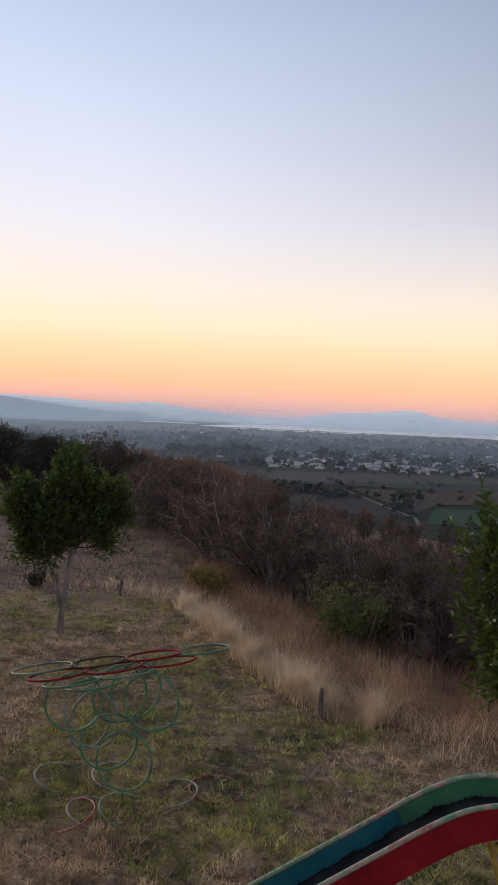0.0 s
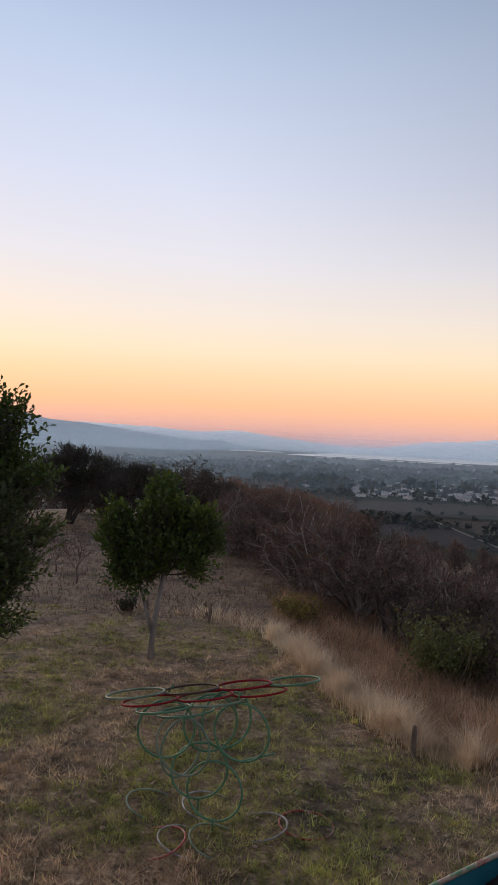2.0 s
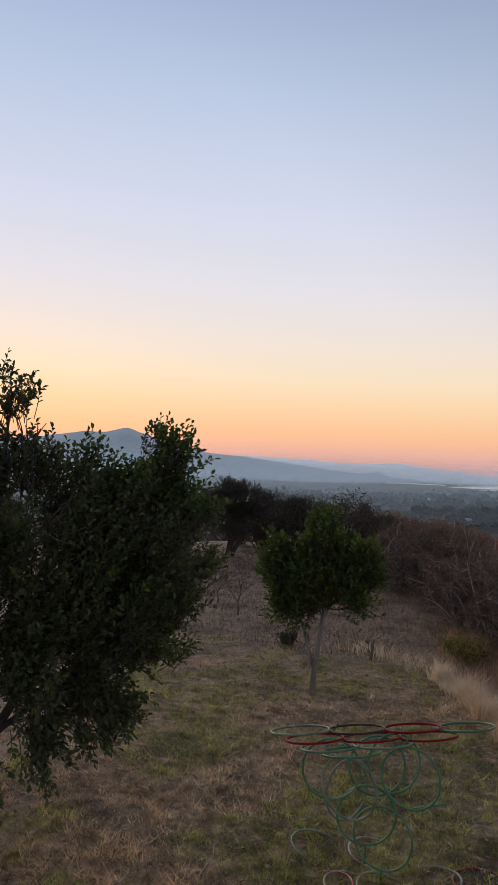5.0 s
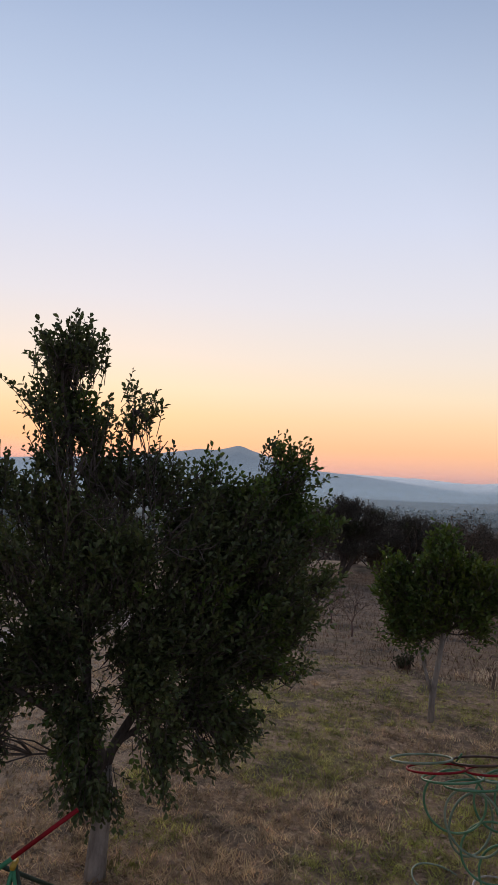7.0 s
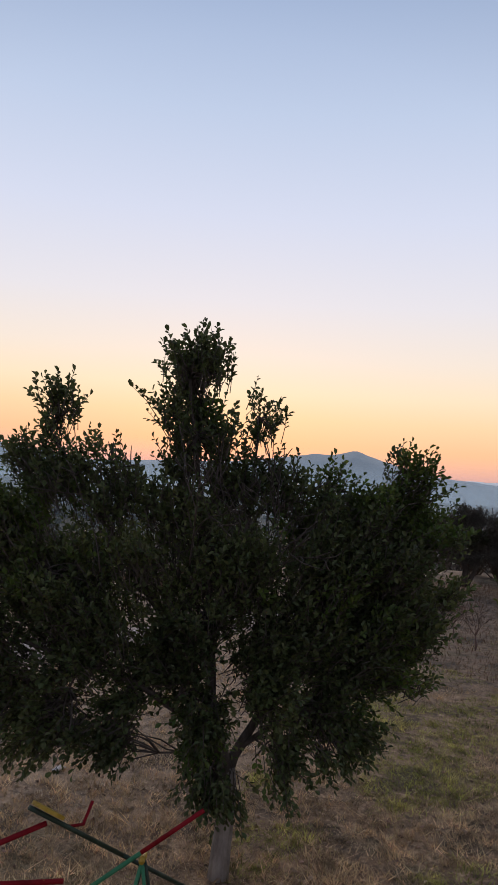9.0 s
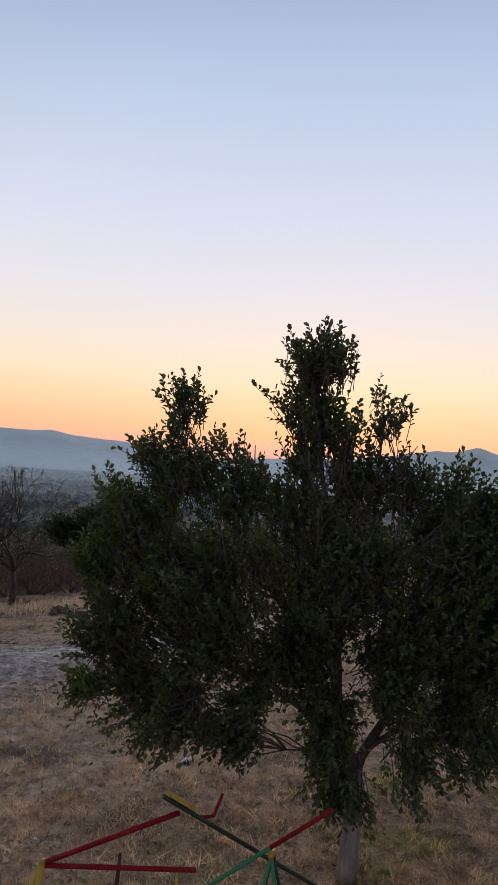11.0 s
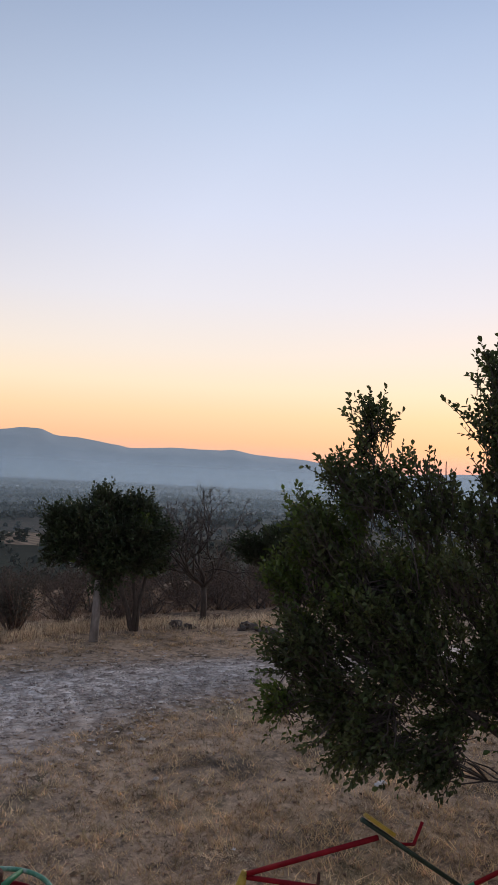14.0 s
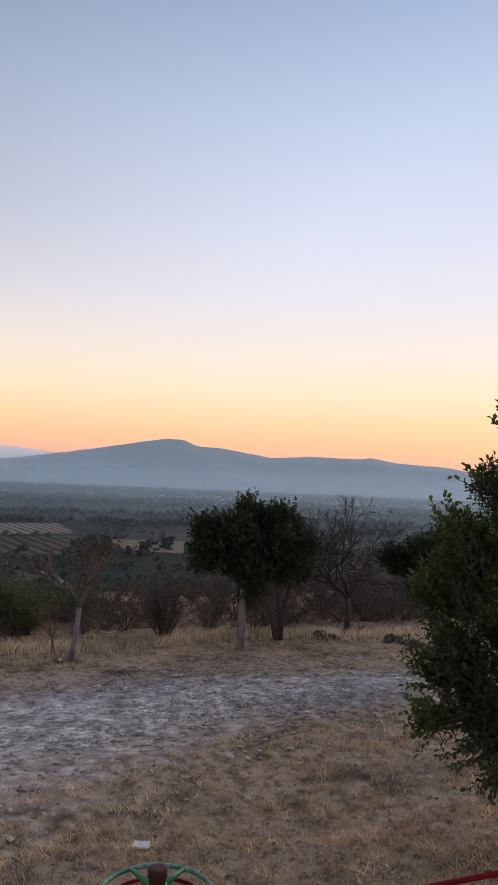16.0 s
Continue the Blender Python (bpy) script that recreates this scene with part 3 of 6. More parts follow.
def leafy_tree(name, loc, trunk, lobes, leaf, mats, label, category="tree", group="", seed=1, bare=0, lime=True, crown_label="", sides=9, dense=3.0, shoot=0.34, rise=0.55, clump=0.19, boughs=()):
    """trunk: list of stems, each (list of points, base radius, tip radius). lobes: (x, y, z, rx, ry, rz, leaves, share of paler shoots)."""
    rng = np.random.default_rng(seed)
    root = empty(name, loc, label, category, group)
    tips, joints = [], []
    for pts, r0, r1 in trunk:
        n = len(pts)
        bag = Bag().tube(pts, [r0 + (r1 - r0) * i / (n - 1) for i in range(n)], sides)
        child("trunk", bag.mesh("trunk", M_LIME if lime else M_BARK), root, "limewashed lower trunk" if lime else "")
        tips.append(np.array(pts[-1]))
    for pts, r0, r1 in boughs:
        pts = [Vector(p) for p in pts]
        line = [pts[i].lerp(pts[i + 1], k / 5) for i in range(len(pts) - 1) for k in range(5)] + [pts[-1]]
        for _ in range(3):
            line = line[:1] + [(line[i - 1] + line[i] + line[i + 1]) / 3 for i in range(1, len(line) - 1)] + line[-1:]
        line = line[:1] + [p + 0.05 * noise.noise_vector(p * 2.2) for p in line[1:]]
        n = len(line) - 1
        child("bough", Bag().tube(line, [r0 + (r1 - r0) * i / n for i in range(n + 1)], 7).mesh("bough", M_BARK), root)
        joints += [np.array(p) for p in line[2:]]
    twigs, start, way, pale = Bag(), [], [], []
    per = max(6, int(shoot / (leaf * 0.42))) * 0.9
    heart = np.mean([[q[0], q[1], q[2]] for q in lobes], 0) - np.array([0, 0, 0.6])
    for x, y, z, rx, ry, rz, count, light in lobes:
        c, rad = np.array([x, y, z]), np.array([rx, ry, rz])
        # a limb leaves the nearest wood that lies low enough for it to rise
        stem = min(joints or tips, key=lambda q: np.linalg.norm(q - c) + 2.0 * max(0.0, q[2] - c[2] + 0.25 * math.hypot(q[0] - c[0], q[1] - c[1])))
        main = curve_pts(stem, c, rng, 0.07, 5)
        Lm = np.linalg.norm(np.array(main[-1]) - stem)
        r0 = 0.008 + 0.009 * Lm
        child("limb", Bag().tube(main, [r0 * (1 - 0.8 * i / 5) for i in range(6)], 6).mesh("limb", M_BARK), root)
        k = max(3, int(count * dense / per))
        nc = max(2, int(0.8 * rx * ry * rz / clump ** 3))
        g = rng.normal(size=(nc, 3))
        g *= (rng.uniform(0, 1, nc) ** 0.4 / np.linalg.norm(g, axis=1))[:, None]
        which = rng.integers(0, nc, k)
        off = rng.normal(size=(k, 3)) * 0.5 * clump
        off = np.clip(off, -clump, clump)
        p = c + (g[which] * np.maximum(rad - 0.5 * clump, 0.05)) + off
        g = g[which] * 0.5 + off / clump
        o = p - heart
        o /= np.linalg.norm(o, axis=1)[:, None] + 1e-9
        w = o * 0.75 + g * 0.35 + np.array([0, 0, rise]) + rng.normal(size=(k, 3)) * 0.3
        w[:, 2] -= np.clip((heart[2] - p[:, 2]) * 1.5, 0, 1.6)
        w /= np.linalg.norm(w, axis=1)[:, None]
        start.append(p - w * shoot * 0.6)
        way.append(w)
        tone = np.array([noise.noise(Vector(q) * 1.6 + Vector((seed, 0, 0))) for q in p])
        pale.append(tone + 0.5 < light * 1.15 + rng.uniform(-0.12, 0.12, k))
        for e in range(int(5 + k / 7)):
            i = int(rng.integers(0, k))
            m = main[int(rng.integers(2, 6))]
            twigs.tube(curve_pts(m, p[i] - w[i] * shoot * 0.5, rng, 0.1, 3), [0.008, 0.007, 0.005, 0.003], 4)
        for _ in range(bare):
            d = rng.normal(size=3) * 0.5 + np.array([0, 0, 1.0])
            d /= np.linalg.norm(d)
            a = c + rng.normal(size=3) * rad * 0.3
            twigs.tube(curve_pts(a, a + d * rad.max() * 1.15, rng, 0.08, 3), [0.005, 0.004, 0.003, 0.0015], 3)
    tagged(child("twigwork", twigs.mesh("twigwork", M_BARK), root), kind="stuff")
    start, way, pale = np.concatenate(start), np.concatenate(way), np.concatenate(pale)
    # Paler shoots: lighter leaves, with light on the tips put into their colour.
    for flag, nm, mt in ((False, "crown", mats[0]), (True, "young_foliage", mats[1])):
        sel = pale == flag
        if sel.sum():
            TV, TF, V, F = sprays(rng, start[sel], way[sel], shoot, leaf)
            me = mesh_np(nm, np.concatenate([V, TV]), np.concatenate([F, TF + len(V)]), [mt, M_BARK], index=[0] * len(F) + [1] * len(TF))
            child(nm, me, root, crown_label if not flag else "paler yellow-green shoots, partly painted as lit")
    return root


def grow(bag, rng, p, d, length, r, depth, spread, up, leafpos, sides=4):
    """A forking bare branch."""
    n = 3
    pts = [p]
    q, dd = p.copy(), d.copy()
    for i in range(n):
        dd = dd + rng.normal(size=3) * 0.16
        dd[2] += up
        dd /= np.linalg.norm(dd)
        q = q + dd * length / n
        pts.append(q.copy())
    bag.tube([tuple(x) for x in pts], [r, r * 0.88, r * 0.76, r * 0.62], sides if depth > 1 else 3)
    if depth == 0:
        leafpos.append(q)
        return
    for k in range(rng.integers(2, 4)):
        a = dd + rng.normal(size=3) * spread
        a /= np.linalg.norm(a)
        grow(bag, rng, q if k < 2 else np.array(pts[2]), a, length * rng.uniform(0.62, 0.85), max(r * 0.64, 0.006), depth - 1, spread, up, leafpos, sides)


# ---- ground ----
EDGE = [(9, 1.0), (4.0, 4.9), (1.6, 6.7), (0.7, 7.4), (-0.5, 9.6), (-1.5, 11.9), (-2.2, 15), (-3.4, 20), (-5.5, 27), (-10, 30),
        (-14.5, 26), (-15.4, 16), (-15.3, 9), (-15.2, 3), (-15.5, -8), (-10, -18), (8, -18), (13, -8)]
VALLEY = -60.0


def edge_distance(x, y):
    """Metres outside the plateau's edge; minus inside."""
    x, y = np.asarray(x, float), np.asarray(y, float)
    best = np.full(x.shape, 1e9)
    inside = np.zeros(x.shape, bool)
    for (ax, ay), (bx, by) in zip(EDGE, EDGE[1:] + EDGE[:1]):
        dx, dy = bx - ax, by - ay
        t = np.clip(((x - ax) * dx + (y - ay) * dy) / (dx * dx + dy * dy), 0, 1)
        best = np.minimum(best, np.hypot(x - ax - t * dx, y - ay - t * dy))
        cond = (ay > y) != (by > y)
        xi = ax + (y - ay) * dx / (dy if abs(dy) > 1e-9 else 1e-9)
        inside ^= cond & (x < xi)
    return np.where(inside, -best, best)


def height(x, y):
    d = np.maximum(edge_distance(x, y) - 0.4, 0.0)
    x = np.asarray(x, float)
    t = np.clip(d / 330.0, 0, 1)
    k = np.clip((x + 7.0) / 6.0, 0, 1)
    slope = 0.135 - 0.015 * k * k * (3 - 2 * k)
    y = np.asarray(y, float)
    u = np.clip((np.hypot(x, y) - 1500.0) / 1100.0, 0, 1) * np.clip((14 - np.degrees(np.arctan2(-x, y))) / 8, 0, 1)
    rise = 19.0 * u * u * (3 - 2 * u)
    return rise + VALLEY * t * t * (3 - 2 * t) - slope * 40 * (1 - np.exp(-d / 40)) * (1 - t) - 0.0022 * k * np.minimum(d, 60.0) ** 2 * (1 - t)


def h(x, y):
    return float(height(np.array([x]), np.array([y]))[0])


def build_ground():
    A, R = 288, 190
    rad = np.concatenate([[0.0], np.geomspace(0.6, 4920, R)])
    ang = np.linspace(0, 2 * np.pi, A, endpoint=False)
    rr, aa = np.meshgrid(rad[1:], ang, indexing="ij")
    x, y = rr * np.cos(aa), rr * np.sin(aa)
    z = height(x, y)
    rng = np.random.default_rng(5)
    z = z + np.where(rr < 40, rng.normal(size=z.shape) * 0.003, 0.0)
    V = np.concatenate([[[0, 0, 0]], np.stack([x, y, z], -1).reshape(-1, 3)])
    i = np.arange(R - 1)[:, None] * A + np.arange(A)[None] + 1
    j = np.arange(R - 1)[:, None] * A + (np.arange(A)[None] + 1) % A + 1
    Q = np.stack([i, i + A, j + A, j], -1).reshape(-1, 4)
    F = Q.tolist() + [(0, 1 + k, 1 + (k + 1) % A) for k in range(A)]
    ob = new("ground", mesh_np("ground", V, F, M_GROUND, True))
    return tagged(ob, "dry grassy hilltop falling away to a wide farmed valley", "ground", kind="structure")


build_ground()


def sheet(name, outline, mat, lift, label, category, kind="structure"):
    """A flat piece of land inside an outline in the valley."""
    V = [(x, y, h(x, y) + lift) for x, y in outline]
    me = mesh_np(name, V, [tuple(range(len(V)))], mat)
    return tagged(new(name, me), label, category, kind=kind)


def polar(az, dist):
    return (-dist * math.sin(radians(az)), dist * math.cos(radians(az)))


def plain(az, elev):
    """The place in the valley seen at that bearing and that many degrees below the horizon."""
    d = (3.1 - VALLEY) / math.tan(radians(-elev))
    x, y = polar(az, d)
    return (x - 0.4, y - 0.3)


SIDE = 1.0  # the sharper edge of the track lies towards the brim


def track():
    """The gravel track that crosses the hilltop, with ragged edges."""
    rng = np.random.default_rng(11)
    mid = [(-8.3, -6.0, 1.6), (-9.2, -3.0, 1.6), (-10.3, -0.6, 1.5), (-10.9, 1.8, 1.35), (-11.2, 3.6, 1.15), (-11.25, 5.4, 0.95), (-11.05, 7.6, 0.62), (-10.7, 10.5, 0.6), (-10.2, 15.0, 0.6)]
    N, C = 430, 84
    t = np.linspace(0, len(mid) - 1, N)
    m = np.array(mid)
    cx, cy, w = (np.interp(t, np.arange(len(mid)), m[:, k]) for k in range(3))
    for _ in range(200):
        cx[1:-1] = (cx[:-2] + cx[1:-1] + cx[2:]) / 3
        cy[1:-1] = (cy[:-2] + cy[1:-1] + cy[2:]) / 3
        w[1:-1] = (w[:-2] + w[1:-1] + w[2:]) / 3
    tx, ty = np.gradient(cx), np.gradient(cy)
    L = np.hypot(tx, ty)
    nx, ny = -ty / L, tx / L
    V, cover = [], []
    for i in range(N):
        for k in range(C):
            f = k / (C - 1)
            s = min(1.0, max(0.0, (i - 120) / 110))
            s = s * s * (3 - 2 * s)
            o = (1 - s) * (-3.7 + 5.6 * f) + s * (-1.7 + 3.4 * f)
            o *= min(1.25, max(0.9, w[i]))
            px, py = cx[i] + nx[i] * o, cy[i] + ny[i] * o
            z = 0.012 * noise.noise(Vector((px * 6, py * 6, 1))) + 0.005 * noise.noise(Vector((px * 17, py * 17, 4)))
            far = abs(o) / (w[i] * (1.0 if o * SIDE > 0 else 1.5 + 0.6 * (1 - s)))
            cover.append(max(0.0, 0.86 - 0.56 * far ** 1.35))
            V.append((px, py, -0.016 + 0.05 * cover[-1] + z if 0 < k < C - 1 else -0.05))
    F = [(i * C + k, (i + 1) * C + k, (i + 1) * C + k + 1, i * C + k + 1) for i in range(N - 1) for k in range(C - 1)]
    me = mesh_np("dirt_track", V, F, M_TRACK, True)
    me.attributes.new("cover", "FLOAT", "POINT").data.foreach_set("value", cover)
    tagged(new("dirt_track", me), "pale grey gravel track worn across dry grass", "track", kind="structure")
    return cx, cy, w, nx, ny


TRACK = track()


def track_distance(x, y):
    cx, cy, w = TRACK[:3]
    best = np.full(x.shape, 1e9)
    for i in range(0, len(cx), 5):
        best = np.minimum(best, np.hypot(x - cx[i], y - cy[i]) - w[i])
    return best


# ---- the far distance ----
def ridge(name, crest, dist, mat, label, rough=0.05, seed=3):
    """A mountain range: crest of (bearing, degrees above the horizon), with foothills in front and a back slope."""
    az0, az1 = crest[0][0], crest[-1][0]
    N = 160
    az = np.linspace(az0, az1, N)
    el = np.interp(az, [c[0] for c in crest], [c[1] for c in crest])
    for _ in range(1):
        el[1:-1] = (el[:-2] + 2 * el[1:-1] + el[2:]) / 4
    V = []
    rows = 7
    for i in range(N):
        z = 3.1 + dist * math.tan(radians(el[i])) + 4 * noise.noise(Vector((az[i] * 1.3, seed, 0)))
        for k in range(rows):
            f = k / (rows - 2)
            if k == rows - 1:
                d, zz = dist + 150, VALLEY - 5
            else:
                d = dist - 620 * (1 - f)
                s = f ** 1.25
                zz = VALLEY - 5 + (z - VALLEY + 5) * s
                if 0 < k < rows - 2:
                    zz += (z - VALLEY) * 0.16 * noise.noise(Vector((az[i] * 0.55, k * 0.8, seed)))
                    zz = min(zz, VALLEY + (z - VALLEY) * (d / dist) * 0.97)
            x, y = polar(az[i], d)
            V.append((x, y, zz))
    F = [(i * rows + k, (i + 1) * rows + k, (i + 1) * rows + k + 1, i * rows + k + 1) for i in range(N - 1) for k in range(rows - 1)]
    return tagged(new(name, mesh_np(name, V, F, mat, True)), label, "mountain", kind="structure")


# Backdrop material: an even emission adds brightness on top of the lit colour.
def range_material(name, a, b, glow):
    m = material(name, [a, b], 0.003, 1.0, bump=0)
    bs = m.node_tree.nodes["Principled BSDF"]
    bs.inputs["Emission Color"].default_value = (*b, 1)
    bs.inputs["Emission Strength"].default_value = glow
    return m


# The haze of distance is put into these colours and their glow.
M_RANGE = range_material("haze_blue_grey_range", (0.14, 0.17, 0.21), (0.19, 0.23, 0.28), 0.55)
M_RANGE_FAR = range_material("haze_pale_blue_range", (0.34, 0.36, 0.42), (0.4, 0.42, 0.47), 0.75)
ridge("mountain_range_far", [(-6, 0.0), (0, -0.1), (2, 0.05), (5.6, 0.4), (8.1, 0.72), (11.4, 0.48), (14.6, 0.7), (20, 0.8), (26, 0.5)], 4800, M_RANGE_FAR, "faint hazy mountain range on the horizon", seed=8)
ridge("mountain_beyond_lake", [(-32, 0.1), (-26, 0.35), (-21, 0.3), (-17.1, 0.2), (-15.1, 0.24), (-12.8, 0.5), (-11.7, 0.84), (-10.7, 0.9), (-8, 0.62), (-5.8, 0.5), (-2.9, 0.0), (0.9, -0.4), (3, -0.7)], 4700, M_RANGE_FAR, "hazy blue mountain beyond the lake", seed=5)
ridge("mountain_peak", [(3.5, -0.7), (5.6, -0.44), (9.3, -0.02), (11, -0.15), (13, 0.0), (15.8, 0.33), (19, 0.67), (22.4, 0.92), (26.2, 1.84), (28.3, 2.55), (29.8, 2.08), (31.3, 2.12), (33, 1.8), (37, 1.2), (44, 0.8), (50, 0.4), (55, -0.3)], 4550, M_RANGE, "mountain in painted blue-grey haze with a single pointed peak", seed=2)
ridge("mountain_table", [(47, 0.5), (50, 0.92), (52.3, 1.1), (54, 1.4), (58, 1.62), (59.4, 1.92), (61, 1.8), (64, 1.84), (67, 1.63), (70.8, 2.2), (72.7, 2.25), (73.6, 2.72), (75, 2.72), (76.5, 2.45), (80.4, 1.7), (84.4, 1.02), (86.7, 0.66), (92, 0.6), (100, 0.4), (112, 0.2)], 4500, M_RANGE, "long mountain in painted blue-grey haze with a flat summit", seed=6)

# Part of the cloud's brightness is emitted in place of light from the sky.
M_CLOUD = range_material("self_lit_grey_cloud", (0.4, 0.38, 0.42), (0.5, 0.47, 0.5), 0.62)
ridge("cloud_bank", [(80, 1.0), (83, 1.3), (86, 1.6), (90, 1.85), (100, 2.1), (118, 2.2)], 4860, M_CLOUD, "low grey cloud bank on the horizon", seed=14)

M_WATER = material("lake_water", [(0.93, 0.9, 0.87), (0.97, 0.94, 0.91)], 0.002, 0.3, metal=0.95, bump=0)
M_WATER.node_tree.nodes["Principled BSDF"].inputs["Specular IOR Level"].default_value = 1.0


def lake(name, az0, az1, near, far, seed):
    """Still water between two distances, its shores wavering."""
    n = 40
    rows = []
    for i in range(n + 1):
        az = az0 + (az1 - az0) * i / n
        pinch = min(1.0, i / 4, (n - i) / 4 + 0.1)
        a = near * (1 + 0.05 * noise.noise(Vector((az * 0.6, seed, 0))))
        b = a + (far - near) * pinch * (1 + 0.25 * noise.noise(Vector((az * 0.8, seed + 4, 0)))) + 4
        rows.append((polar(az, a), polar(az, b)))
    V = [(x, y, LAKE_LEVEL) for p, _ in rows for x, y in (p,)] + [(x, y, LAKE_LEVEL) for _, q in reversed(rows) for x, y in (q,)]
    F = [(i, i + 1, 2 * n + 1 - i - 1, 2 * n + 1 - i) for i in range(n)]
    tagged(new(name, mesh_np(name, V, F, M_WATER)), "still lake reflecting the sunset sky", "lake", kind="structure")


LAKE_LEVEL = -40.2
lake("lake", 4.5, -34, 2720, 4050, 1)
lake("lake_inlet", 2.6, -9.0, 2440, 2560, 4)
lake("lake_pool", 9.0, 4.6, 3150, 3400, 7)

for i, (rad, amount, top) in enumerate([(420, 0.035, -15), (750, 0.08, 0), (1020, 0.1, 8), (1300, 0.18, 15), (1700, 0.16, 25), (2100, 0.28, 40), (3000, 0.22, 70), (3450, 0.25, 100), (3780, 0.4, 190)]):
    N = 60
    V = []
    for k in range(N + 1):
        x, y = polar(-45 + 165 * k / N, rad)
        V += [(x, y, VALLEY - 2), (x, y, top)]
    F = [(2 * k, 2 * k + 2, 2 * k + 3, 2 * k + 1) for k in range(N)]
    mm = mist_material("mist", amount, VALLEY + 10, top)
    tagged(new("mist_layer", mesh_np("mist_layer", V, F, mm, True)), "thin blue evening mist over the valley", "mist", kind="structure")

FIELDS = [
    ("field", [(86.5, -3.9), (82.5, -3.8), (81.2, -4.5), (86.5, -4.7), (92, -4.8), (92, -4.0)], (0.045, 0.034, 0.03), (0.32, 0.25, 0.2), 0.03, 82, "pale ploughed field with broad stripes"),
    ("field", [(86.5, -4.85), (81.0, -4.7), (82.0, -6.05), (86.3, -6.25), (92, -6.3), (92, -4.9)], (0.02, 0.017, 0.016), (0.13, 0.1, 0.082), 0.026, 82, "dark ploughed field with furrows"),
    ("field", [(78.9, -4.85), (73.2, -4.85), (73.3, -5.75), (77.6, -5.65)], (0.17, 0.125, 0.09), (0.32, 0.245, 0.175), 0.03, 78, "tan harvested field"),
    ("field", [(92, -7.2), (85, -7.2), (83.4, -7.7), (82.3, -8.4), (92, -8.7)], (0.05, 0.07, 0.05), (0.09, 0.1, 0.07), 0.08, 60, "grey-green crop field in rows"),
    ("field", [(-13.1, -6.2), (-24, -5.5), (-25, -7.4), (-12.6, -7.3)], (0.02, 0.056, 0.028), (0.026, 0.07, 0.034), 0.03, 5, "green irrigated field"),
    ("field", [(-2.5, -5.0), (-6.4, -5.2), (-11.6, -7.0), (-9.0, -7.1), (-2.0, -6.4)], (0.022, 0.02, 0.022), (0.036, 0.032, 0.034), 0.05, 30, "dark tilled field"),
    ("field", [(-7.0, -5.1), (-22, -4.5), (-22, -5.3), (-13.2, -5.9), (-11.9, -6.6)], (0.055, 0.044, 0.037), (0.085, 0.066, 0.053), 0.04, 20, "brown fallow field"),
    ("field", [(2, -4.1), (-20, -3.5), (-20, -4.0), (-6.5, -4.7), (2, -4.7)], (0.04, 0.033, 0.03), (0.06, 0.048, 0.043), 0.04, 20, "brown fallow field"),
    ("field", [(4, -2.0), (-10, -2.0), (-10, -2.25), (3, -2.3)], (0.05, 0.075, 0.05), (0.07, 0.09, 0.06), 0.03, 0, "dull green field"),
]
for k, (nm, pts, a, b, wave, ang, lab) in enumerate(FIELDS):
    sheet(nm, [plain(az, e) for az, e in pts], field_material("furrowed_soil", a, b, wave, ang), 0.22 + 0.03 * k, lab, "field")
for pts, lab in (([(-6.3, -5.2), (-6.55, -5.2), (-11.9, -7.0), (-12.3, -7.6), (-12.0, -7.6), (-11.6, -7.0)], "pale dirt farm road"), ([(83.6, -7.3), (82.8, -7.3), (80.8, -8.6), (81.4, -8.8)], "pale dirt farm road")):
    sheet("farm_road", [plain(az, e) for az, e in pts], M_FARM_ROAD, 0.6, lab, "road")


